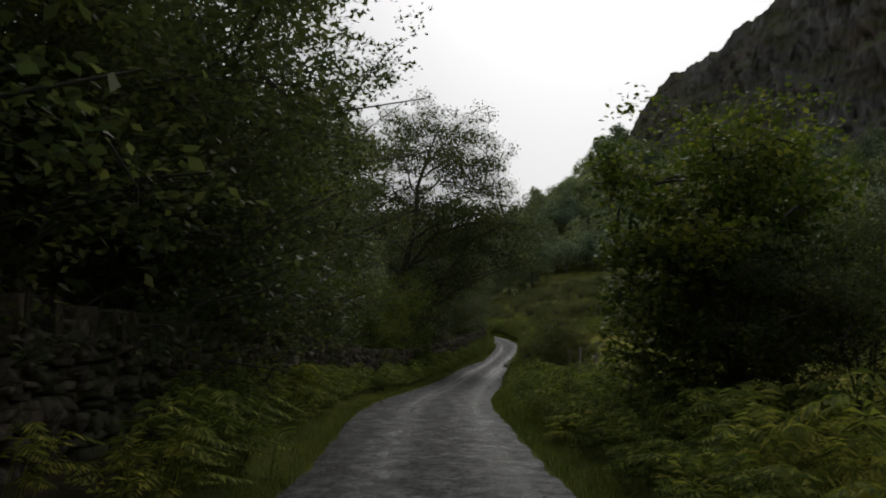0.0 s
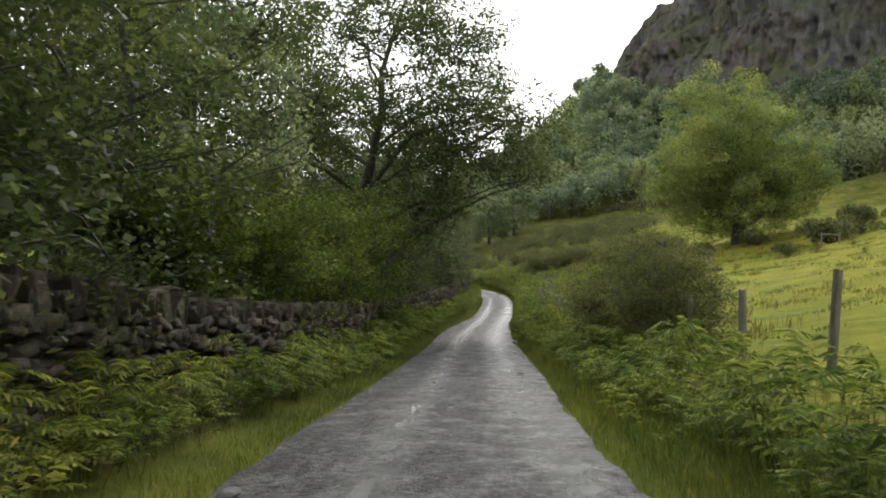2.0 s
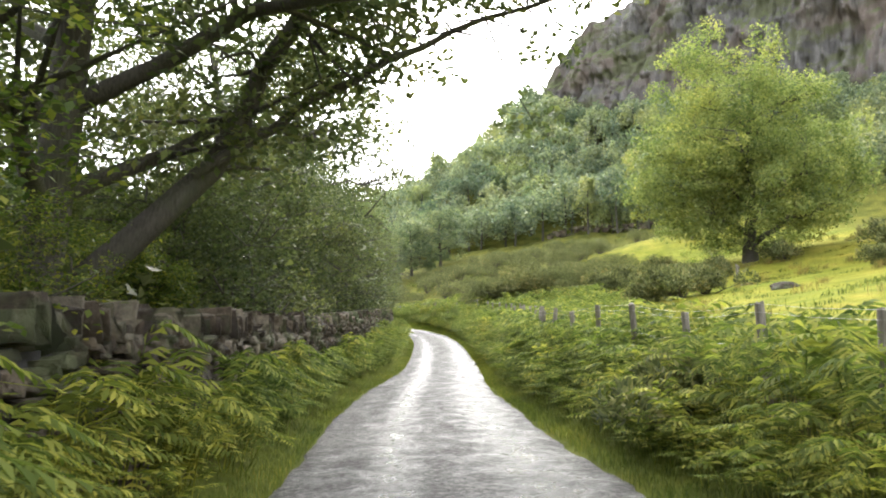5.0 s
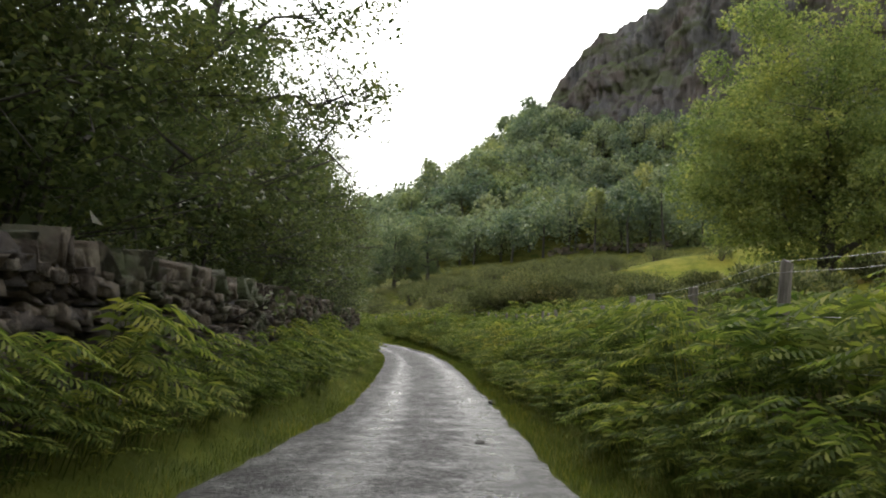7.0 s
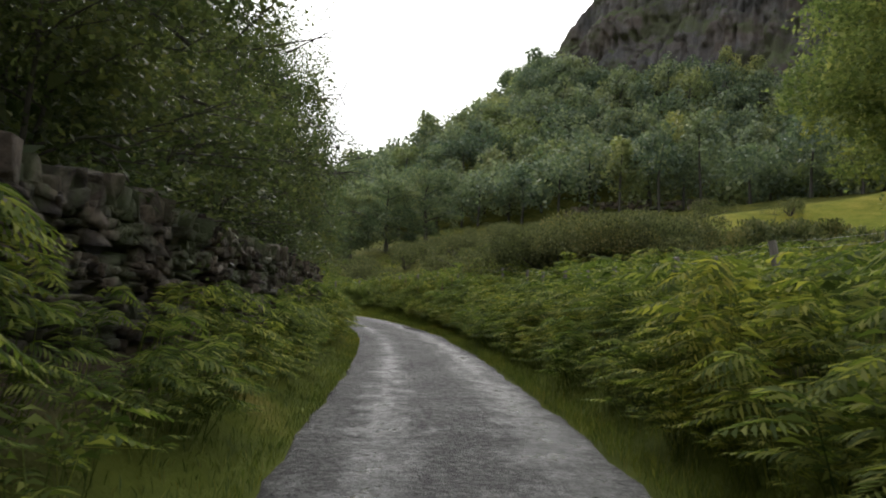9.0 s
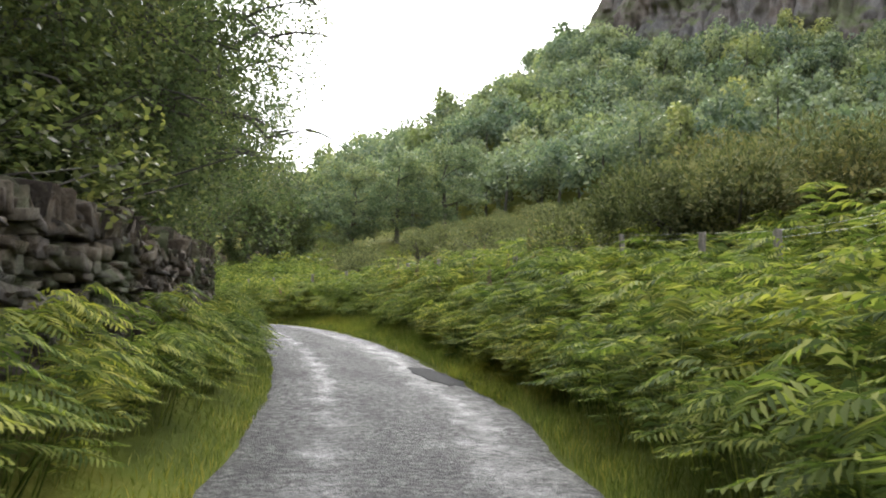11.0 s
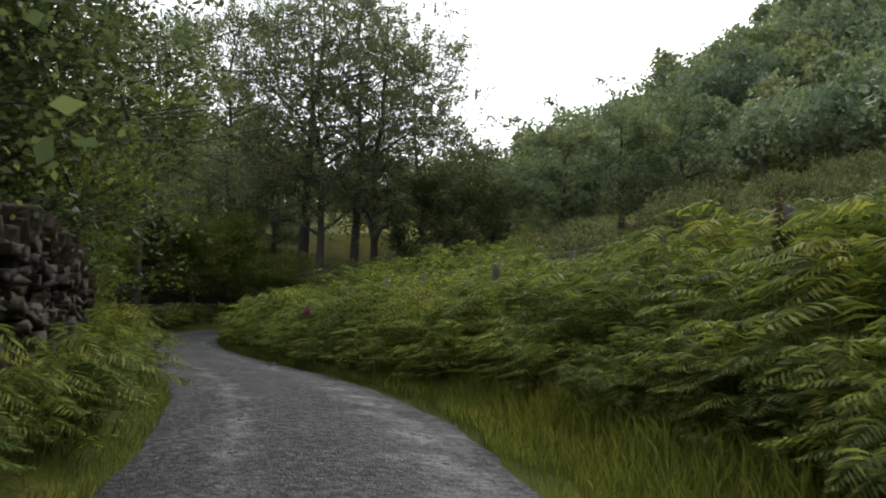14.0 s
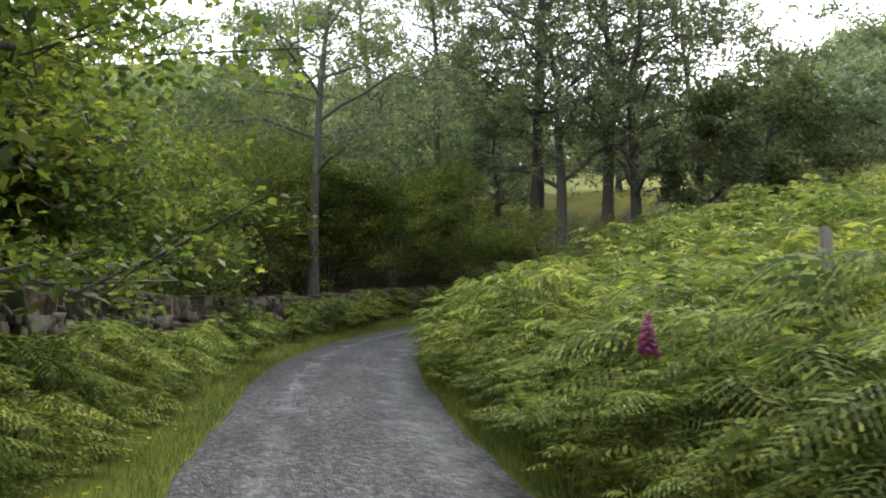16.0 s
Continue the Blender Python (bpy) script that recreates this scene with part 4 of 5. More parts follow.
# ---- bracken ----
def bracken_plant(rng, fronds, height, pairs=15, toward=False, teeth=1):
    """Arching fronds, each a feathery triangle of leaflets in pairs; toward: most of them bend to +x."""
    vs, fs, base = [], [], 0
    turn = rng.uniform(0, 6.28)
    for k in range(fronds):
        a = rng.normal(0, 0.75) if toward else turn + k * 6.283 / fronds + rng.uniform(-0.4, 0.4)
        out = np.array([math.cos(a), math.sin(a), 0.0])
        side = np.array([-math.sin(a), math.cos(a), 0.0])
        roll = rng.normal(0, 0.16)
        side = side * math.cos(roll) + np.array([0, 0, math.sin(roll)])
        reach, h = rng.uniform(0.5, 0.85) * height, height * rng.uniform(0.4, 1.1)
        foot = rng.normal(0, 0.09, 3) * np.array([1, 1, 0])
        q = np.linspace(0, 1, 16)
        sway = np.sin(q * 3.0) * rng.normal(0, 0.07)
        rise = 1 - (1 - np.minimum(q / 0.72, 1)) ** 2.1 - (0.55 if toward else 0.3) * np.maximum(q - 0.5, 0)
        spine = foot + out * (reach * q ** 1.5)[:, None] + side * sway[:, None] + np.array([0, 0, 1.0]) * (h * rise)[:, None]
        v, f = tube(spine[[0, 6, 15]], np.linspace(0.007, 0.002, 3), 3)
        vs.append(v), fs.append(f + base)
        base += len(v)
        size = reach * 1.12
        gap = 0.74 * (reach + 0.35 * h) * 0.85 / pairs
        for i in range(pairs):
            r = i / (pairs - 1)
            g = 0.36 + 0.63 * r
            p = np.array([np.interp(g, q, spine[:, c]) for c in range(3)])
            ahead = np.array([np.interp(min(1, g + 0.05), q, spine[:, c]) for c in range(3)]) - np.array([np.interp(g - 0.05, q, spine[:, c]) for c in range(3)])
            ahead /= np.linalg.norm(ahead) + 1e-9
            ln = 0.34 * size * (1 - r) ** 0.85 * (0.75 + 0.25 * min(1, 4 * r)) * rng.uniform(0.9, 1.1) + 0.025
            for s in (-1, 1):
                d = side * s + ahead * (0.3 + 0.35 * r) + np.array([0, 0, rng.uniform(-0.25, 0.0)])
                d /= np.linalg.norm(d)
                wide = ahead * gap * rng.uniform(0.8, 1.0)
                droop = np.array([0, 0, -0.16 * ln])
                for m in range(teeth if teeth > 1 else 0):
                    h0, h1 = m / teeth, (m + 1.15) / teeth
                    c0, c1 = p + d * ln * h0 + droop * h0 * h0, p + d * ln * h1 + droop * h1 * h1
                    w = wide * (1.1 - 0.75 * h0)
                    vs.append(np.array([c0, (c0 + c1) / 2 - w * 0.55 + d * 0.012, c1, (c0 + c1) / 2 + w * 0.55 + d * 0.02]))
                    fs.append(np.array([[0, 1, 2, 3]]) + base)
                    base += 4
                if teeth > 1:
                    continue
                vs.append(np.array([p - wide * 0.5, p + d * ln * 0.55 - wide * 0.42, p + d * ln + droop, p + d * ln * 0.5 + wide * 0.5]))
                fs.append(np.array([[0, 1, 2, 3]]) + base)
                base += 4
    return np.concatenate(vs), np.concatenate(fs)


def scatter(protos, spots, rng, heading=None):
    """Copies of the small meshes at x, y, size, all in one mesh, turned about the heading or any way."""
    vs, fs, base = [], [], 0
    for x, y, size in spots:
        v, f = protos[rng.integers(0, len(protos))]
        a = rng.uniform(0, 6.283) if heading is None else rng.normal(heading, 0.75)
        c, s = math.cos(a) * size, math.sin(a) * size
        vs.append(np.stack([v[:, 0] * c - v[:, 1] * s + x, v[:, 0] * s + v[:, 1] * c + y, v[:, 2] * size * rng.uniform(0.85, 1.15) + float(land(x, y)) - 0.03], axis=1))
        fs.append(f + base)
        base += len(v)
    return np.concatenate(vs), np.concatenate(fs)


def build_bracken():
    rng = np.random.default_rng(8)
    drape = [bracken_plant(rng, n, 1.0, 14, True) for n in (9, 10, 9, 10, 9)]
    drape_fine = [bracken_plant(rng, n, 1.0, 19, True) for n in (10, 10, 11)]
    protos = [bracken_plant(rng, n, 1.0, 13) for n in (9, 8, 9, 9)]
    fine = [bracken_plant(rng, n, 1.0, 19) for n in (9, 10, 10)]
    plain = [bracken_plant(rng, n, 1.0, 8) for n in (6, 7, 6, 7)]
    toothed = [bracken_plant(rng, n, 1.0, 18, k > 1, 4) for k, n in enumerate((9, 10, 10, 9))]
    left, left_low, low_rows = [], [], []
    for y in np.arange(-4, 146, 0.36):
        edge = -HALF - float(broader(y))
        room = max(0.35, edge - float(wall_off(y)) - 0.75)
        if y < 7 and rng.random() < 0.7:
            continue
        big = float(np.interp(y, [38, 44, 62, 68, 92, 105, 112, 118, 121, 128], [0.85, 1.1, 1.1, 0.85, 0.85, 0.85, 0.8, 0.85, 1.05, 0.95]))
        near = float(np.interp(y, [98, 104, 117, 120], [0.5, 0.3, 0.3, 0.5]))
        left.append((beside(y, edge - near - rng.random() * room), y + rng.uniform(-0.2, 0.2), rng.uniform(0.7, 1.1) * big))
        left_low.append((beside(y, edge - near - rng.uniform(0.0, 0.35)), y, rng.uniform(0.35, 0.6)))
    close = [r for r in left if 92 < r[1] < 128 and not 119 < r[1] < 127]
    v, f = joined([scatter(toothed[2:], [r for r in left if 119 < r[1] < 127], rng, -0.2), scatter(drape, [r for r in left if not 92 < r[1] < 128], rng, -0.25), scatter(drape_fine, close, rng, -0.2), scatter(plain, left_low, rng)])
    tagged(new("bracken", mesh_from("bracken", v, f, FERN)), "green bracken fronds arching below the stone wall", "bracken", kind="stuff")
    near_rows, far_rows = [], []
    for y in np.arange(-4, 146, 0.41):
        wide = float(np.interp(y, [0, 40, 48, 72, 80, 90, 150], [3.2, 2.4, 3.8, 5.0, 6.0, 11.0, 11.0]))
        first = float(np.interp(y, [0, 45, 60, 88, 96, 105, 110, 115, 120], [0.8, 0.75, 0.55, 0.5, 0.6, 0.75, 1.15, 1.25, 0.35])) + float(wider(y))
        off = first + rng.uniform(0, 0.3)
        while off < wide:
            if rng.random() < np.interp(y, [6, 16, 19, 30, 35, 46], [0.9, 0.85, 0.4, 0.35, 0.65, 0.95]):
                row = (beside(y + rng.uniform(-0.2, 0.2), HALF + off), y, rng.uniform(0.75, 1.25) * float(np.interp(y, [42, 48, 92, 98], [0.8, 1.0, 1.0, 1.15])) * (rng.uniform(0.5, 0.85) if off < first + 0.45 else 1.0))
                (near_rows if off < first + (2.6 if y > 96 else 1.3) else far_rows).append(row)
            off += rng.uniform(0.5, 0.85) if off < first + 2.2 else rng.uniform(1.0, 1.45) if off < first + 5 else rng.uniform(1.4, 2.2)
    for k in range(760):
        y = rng.uniform(2, 140)
        low_rows.append((beside(y, HALF + float(wider(y)) + rng.uniform(0.45, 1.2) + float(np.interp(y, [98, 104, 110, 116, 119], [0, 0.05, 0.55, 0.65, -0.3]))), y, rng.uniform(0.32, 0.65)))
    skirt = [(y, rng.uniform(0.0, 0.55)) for y in np.arange(99, 119, 0.16)]
    skirt = [(beside(y, HALF + float(wider(y)) + float(np.interp(y, [98, 105, 110, 115, 119], [0.5, 0.6, 0.85, 0.95, 0.35])) + w), y, rng.uniform(0.4, 0.75)) for y, w in skirt]
    for k in range(60):
        y = rng.uniform(112, 162)
        x = beside(y, HALF + rng.uniform(8, 38))
        for _ in range(rng.integers(3, 8)):
            far_rows.append((x + rng.normal(0, 1.1), y + rng.normal(0, 1.1), rng.uniform(0.5, 0.95)))
    close = [r for r in near_rows if 98 < r[1] < 128 and not 118.5 < r[1] < 126]
    rest = [r for r in near_rows if not 98 < r[1] < 128]
    mid_rows = [r for r in far_rows if 98 < r[1] < 128 and r[0] < beside(r[1], HALF + 7)]
    far_rows = [r for r in far_rows if not (98 < r[1] < 128 and r[0] < beside(r[1], HALF + 7))]
    v, f = joined([scatter(toothed, [r for r in near_rows if 118.5 < r[1] < 126], rng, 3.6), scatter(drape, rest[::3], rng, 3.3), scatter(protos, rest[1::3] + rest[2::3], rng), scatter(drape_fine, close[::3], rng, 3.6), scatter(fine, close[1::3] + close[2::3], rng),
                   scatter(protos, mid_rows + skirt[::2], rng), scatter(drape_fine, skirt[1::2], rng, 3.5), scatter(plain, far_rows + low_rows, rng)])
    tagged(new("bracken", mesh_from("bracken", v, f, FERN)), "thick bright green bracken covering the roadside bank", "bracken", kind="stuff")


# ---- grass ----
def blades(rng, xs, ys, tall, width):
    n = len(xs)
    z = land(xs, ys)
    a = rng.uniform(0, 6.283, n)
    lean = rng.uniform(0.1, 0.55, n)
    h = tall * rng.uniform(0.5, 1.25, n)
    b = rng.uniform(0, 6.283, n)
    base = np.stack([xs, ys, z - 0.02], axis=1)
    side = np.stack([np.cos(b), np.sin(b), np.zeros(n)], axis=1) * (width * rng.uniform(0.6, 1.3, n))[:, None]
    mid = base + np.stack([np.cos(a) * lean * h * 0.35, np.sin(a) * lean * h * 0.35, h * 0.6], axis=1)
    tip = base + np.stack([np.cos(a) * lean * h, np.sin(a) * lean * h, h * 0.97], axis=1)
    v = np.stack([base - side * 0.5, mid - side * 0.5, tip, mid + side * 0.5], axis=1).reshape(-1, 3)
    return v, np.arange(4 * n).reshape(n, 4)


def build_grass():
    rng = np.random.default_rng(9)
    n = 40000
    ys = rng.uniform(-3, 148, n)
    off = HALF - 0.05 + np.abs(rng.normal(0, 0.27, n))
    xs = road_x(ys) - (off + broader(ys)) * slant(ys)
    one = blades(rng, xs, ys, 0.115, 0.009)
    n = 60000
    ys = rng.uniform(-3, 148, n)
    off = HALF - 0.04 + wider(ys) + np.abs(rng.normal(0, 1, n)) * np.interp(ys, [0, 40, 60, 88, 98, 106, 114, 122], [0.6, 0.6, 0.4, 0.4, 0.5, 0.8, 1.0, 0.2])
    xs = road_x(ys) + off * slant(ys)
    two = blades(rng, xs, ys, np.interp(ys, [60, 92], [0.13, 0.19]), 0.009)
    n = 46000
    ys = rng.uniform(99, 121, n)
    off = HALF + 0.12 + np.abs(rng.normal(0, 0.85, n)) + 0.16 * np.sin(ys * 2.3) * np.sin(ys * 0.9)
    long = blades(rng, road_x(ys) + off * slant(ys), ys, np.interp(off, [1.6, 2.1, 2.8], [0.14, 0.3, 0.42]), 0.009)
    n = 16000
    ys = rng.uniform(15, 46, n)
    off = HALF + wider(ys) + 0.2 + np.abs(rng.normal(0, 1.1, n))
    four = blades(rng, road_x(ys) + off * slant(ys), ys, 0.3, 0.008)
    v, f = joined([one, two, four])
    tagged(new("verge_grass", mesh_from("verge_grass", v, f, BLADE)), "soft green grass along both edges of the lane", "grass", kind="stuff")
    tagged(new("seeding_grass", mesh_from("seeding_grass", long[0], long[1], HAY)), "long yellow-green seeding grass on the inside of the bend", "grass", kind="stuff")
    tufts = []
    for k in range(260):
        y = rng.uniform(12, 120)
        x = beside(y, HALF + rng.uniform(3.0, 40))
        m = rng.integers(40, 90)
        w = rng.uniform(0.12, 0.35)
        tufts.append(blades(rng, x + rng.normal(0, w, m), y + rng.normal(0, w, m), rng.uniform(0.25, 0.6), 0.025))
    v, f = joined(tufts)
    tussocks = []
    for k in range(900):
        y = rng.uniform(15, 150)
        x = beside(y, HALF + rng.uniform(2.5, 42))
        m, w = rng.integers(25, 50), rng.uniform(0.15, 0.5)
        tussocks.append(blades(rng, x + rng.normal(0, w, m), y + rng.normal(0, w, m), rng.uniform(0.1, 0.26), 0.03))
    tv, tf = joined(tussocks)
    tagged(new("field_grass", mesh_from("field_grass", tv, tf, BLADE)), "rough tussocks of green grass over the field", "grass", kind="stuff")
    tagged(new("rushes", mesh_from("rushes", v, f, STRAW)), "straw-coloured tufts of rush dotted about the field", "rushes", kind="stuff")


# ---- gorse ----
def gorse_bush(where, seed, lumps=11, shoots=115, long=0.27):
    rng = np.random.default_rng(seed)
    thing = tagged(new("gorse_bush"), "dense dark spiny gorse bush with pale shoot tips", "bush", "gorse on the hillside")
    lobes = [np.array([rng.normal(0, 0.55), rng.normal(0, 0.55), rng.uniform(0.12, 0.85)]) for _ in range(lumps)]
    pts, dirs = [], []
    for c in lobes:
        q = rng.normal(size=(shoots, 3))
        q[:, 2] = np.abs(q[:, 2]) * 0.9 - 0.3
        q /= np.linalg.norm(q, axis=1)[:, None]
        pts.append(c + q * np.array([0.52, 0.52, 0.5]) * rng.uniform(0.7, 1.05, (shoots, 1)))
        dirs.append(q + rng.normal(0, 0.75, q.shape) + np.array([0, 0, 0.4]))
    p, d = np.concatenate(pts), np.concatenate(dirs)
    d /= np.linalg.norm(d, axis=1)[:, None]
    side = np.cross(d, rng.normal(size=d.shape))
    side /= np.linalg.norm(side, axis=1)[:, None]
    n = len(p)
    ln = long * rng.uniform(0.65, 1.3, n)[:, None]
    v = np.stack([p - d * ln * 0.5, p + side * ln * 0.2, p + d * ln * 0.6, p - side * ln * 0.2], axis=1).reshape(-1, 3)
    child("foliage", mesh_from("foliage", v, np.arange(4 * n).reshape(n, 4), GORSE), thing)
    tubes = [tube([(0, 0, -0.1), c * np.array([0.5, 0.5, 0.5]), c], [0.03, 0.02, 0.01], 5) for c in lobes]
    v, f = joined(tubes)
    child("stem", mesh_from("stem", v, f, BARK, True), thing)
    thing.matrix_basis = place(*where)
    return thing


def build_gorse():
    rng = np.random.default_rng(10)
    a = gorse_bush((5.0, 51.0, 0, 0.75), 1, 14, 260, 0.15)
    b = gorse_bush((30.0, 118.0, 0, 1.0), 2, 13, 200, 0.09)
    big = gorse_bush((14.5, 105.3, 0, 2.0), 3, 26, 1300, 0.058)
    again(big, [(8.6, 66.5, 60, 0.85), (16.4, 104.8, 130, 2.3), (19.2, 106.0, 220, 2.4), (16.0, 108.0, 300, 1.7)])
    again(a, [(19.0, 83.0, 30, 1.5), (17.5, 84.5, 200, 1.2), (21.0, 84.0, 90, 1.3), (36.5, 88.0, 50, 1.8), (39.0, 90.0, 140, 1.6), (34.0, 98.0, 20, 1.3),
              (20.5, 98.0, 70, 1.4), (26.0, 99.0, 250, 1.2), 
              (29.0, 80.0, 33, 0.9), (27.5, 96.0, 310, 1.3), (24.0, 106.0, 120, 1.5), (28.5, 110.0, 210, 1.4), (22.0, 112.0, 15, 1.3), (44.0, 96.0, 80, 1.6), (47.0, 92.0, 180, 1.8)])
    rows, tries = [], 0
    while len(rows) < 66 and tries < 6000:
        tries += 1
        x, y = rng.uniform(5, 34), rng.uniform(112, 160)
        if x < beside(y, HALF + 12.5) or y < 118 - (x - 14) * 0.6 or any((x - r[0]) ** 2 + (y - r[1]) ** 2 < 6.0 for r in rows):
            continue
        rows.append((x, y, rng.uniform(0, 360), rng.uniform(1.0, 1.9)))
    for k in range(24):
        x = rng.uniform(15, 44)
        rows.append((x, 166 - 0.6 * x + rng.uniform(-14, 6), rng.uniform(0, 360), rng.uniform(0.9, 1.7)))
    again(b, rows)


# ---- fence ----
def build_fence():
    rng = np.random.default_rng(12)
    fence = tagged(new("wire_fence"), "weathered grey post and wire fence beside the lane", "fence")
    tops = []
    y = 26.5
    while y < 128:
        off = HALF + np.interp(y, [26, 30, 42, 55, 66, 75, 90, 104, 108, 128], [3.3, 2.8, 2.6, 2.3, 1.7, 3.0, 3.6, 3.6, 3.2, 3.0]) + rng.normal(0, 0.06)
        x = beside(y, off)
        z = float(land(x, y))
        bm = bmesh.new()
        h = rng.uniform(1.25, 1.42)
        bmesh.ops.create_cone(bm, cap_ends=True, segments=9, radius1=0.062, radius2=0.055, depth=h + 0.3)
        for v in bm.verts:
            v.co += Vector((rng.normal(0, 0.004), rng.normal(0, 0.004), (rng.normal(0, 0.012) if v.co.z > 0 else 0)))
        post = part("post", bm, POST, fence)
        post.matrix_basis = Matrix.Translation((x, y, z + (h - 0.3) / 2)) @ Euler((rng.normal(0, 0.05), rng.normal(0, 0.06), rng.uniform(0, 6))).to_matrix().to_4x4()
        tops.append((x, y, z, h))
        y += rng.uniform(2.1, 2.6)
    for level in (0.35, 0.65, 0.92, 0.99):
        line = []
        for (x0, y0, z0, h0), (x1, y1, z1, h1) in zip(tops[:-1], tops[1:]):
            line += [(x0 - 0.06, y0, z0 + h0 * level), ((x0 + x1) / 2 - 0.06, (y0 + y1) / 2, (z0 + z1) / 2 + (h0 + h1) / 2 * level - 0.02)]
        v, f = tube(line, np.full(len(line), 0.0018), 4)
        child("wire", mesh_from("wire", v, f, WIRE, True), fence)


def build_rail_frame(x, y, turn):
    """A low wooden rail on two posts out in the field."""
    thing = tagged(new("wooden_rail"), "pale weathered wooden rail on two posts in the field", "rail", "rails in the field")
    for s in (-0.85, 0.85):
        bm = bmesh.new()
        bmesh.ops.create_cone(bm, cap_ends=True, segments=8, radius1=0.07, radius2=0.06, depth=1.3)
        bmesh.ops.translate(bm, verts=bm.verts, vec=(s, 0, 0.5))
        part("post", bm, POST, thing)
    bm = bmesh.new()
    bmesh.ops.create_cube(bm, size=1.0)
    bmesh.ops.scale(bm, verts=bm.verts, vec=(2.0, 0.05, 0.11))
    bmesh.ops.bevel(bm, geom=bm.edges[:], offset=0.012, segments=1, affect="EDGES")
    bmesh.ops.translate(bm, verts=bm.verts, vec=(0, -0.085, 0.98))
    part("rail", bm, POST, thing)
    thing.matrix_basis = place(x, y, turn)
    return thing


# ---- foxgloves ----
def foxglove(where, seed, label, low=0.88, span=0.55, petals=PETAL):
    rng = np.random.default_rng(seed)
    thing = tagged(new("foxglove"), label, "flower", "foxgloves in the bracken")
    v, f = tube([(0, 0, -0.05), (0.02, 0.01, 0.5), (0.0, 0.03, 1.0), (0.02, 0.05, low + span * 1.12)], [0.012, 0.01, 0.008, 0.003], 5)
    child("stem", mesh_from("stem", v, f, FERN, True), thing)
    bells = []
    for k in range(34):
        g = k / 34
        z = low + span * g
        a = k * 2.4
        d = np.array([math.cos(a), math.sin(a), -0.55 + 0.5 * g])
        p = np.array([0.005, 0.03, z])
        s = 0.062 * (1 - 0.75 * g)
        bells.append(tube([p, p + d * s * 0.5, p + d * s * 1.1], [s * 0.12, s * 0.3, s * 0.42], 6))
    v, f = joined(bells)
    child("flower_head", mesh_from("flower_head", v, f, petals, True), thing)
    thing.matrix_basis = place(*where)
    return thing


# ---- the dry stone wall ----
WALL_OFF = np.array([(-12, -3.45), (25, -3.6), (40, -3.4), (52, -3.05), (79, -3.0), (104, -2.75), (112, -2.5), (122, -2.8), (155, -3.0)])


def wall_off(y):
    return np.interp(y, WALL_OFF[:, 0], WALL_OFF[:, 1])


def stone_shape(seed, worn=True):
    """A knobbly block one unit across in each direction, its edges broken."""
    rng = np.random.default_rng(seed)
    bm = bmesh.new()
    bmesh.ops.create_cube(bm, size=1.0)
    for v in bm.verts:
        v.co += Vector(rng.normal(0, 0.1, 3))
    if worn:
        bmesh.ops.bevel(bm, geom=bm.edges[:], offset=0.07, segments=1, affect="EDGES")
    for v in bm.verts:
        v.co += Vector(rng.normal(0, 0.03, 3)) + 0.1 * noise.noise_vector(v.co * 1.6 + Vector((seed * 3.1, 0, 0)))
    bmesh.ops.triangulate(bm, faces=bm.faces[:])
    v = np.array([tuple(p.co) for p in bm.verts])
    f = np.array([[p.index for p in t.verts] for t in bm.faces])
    bm.free()
    return v, f


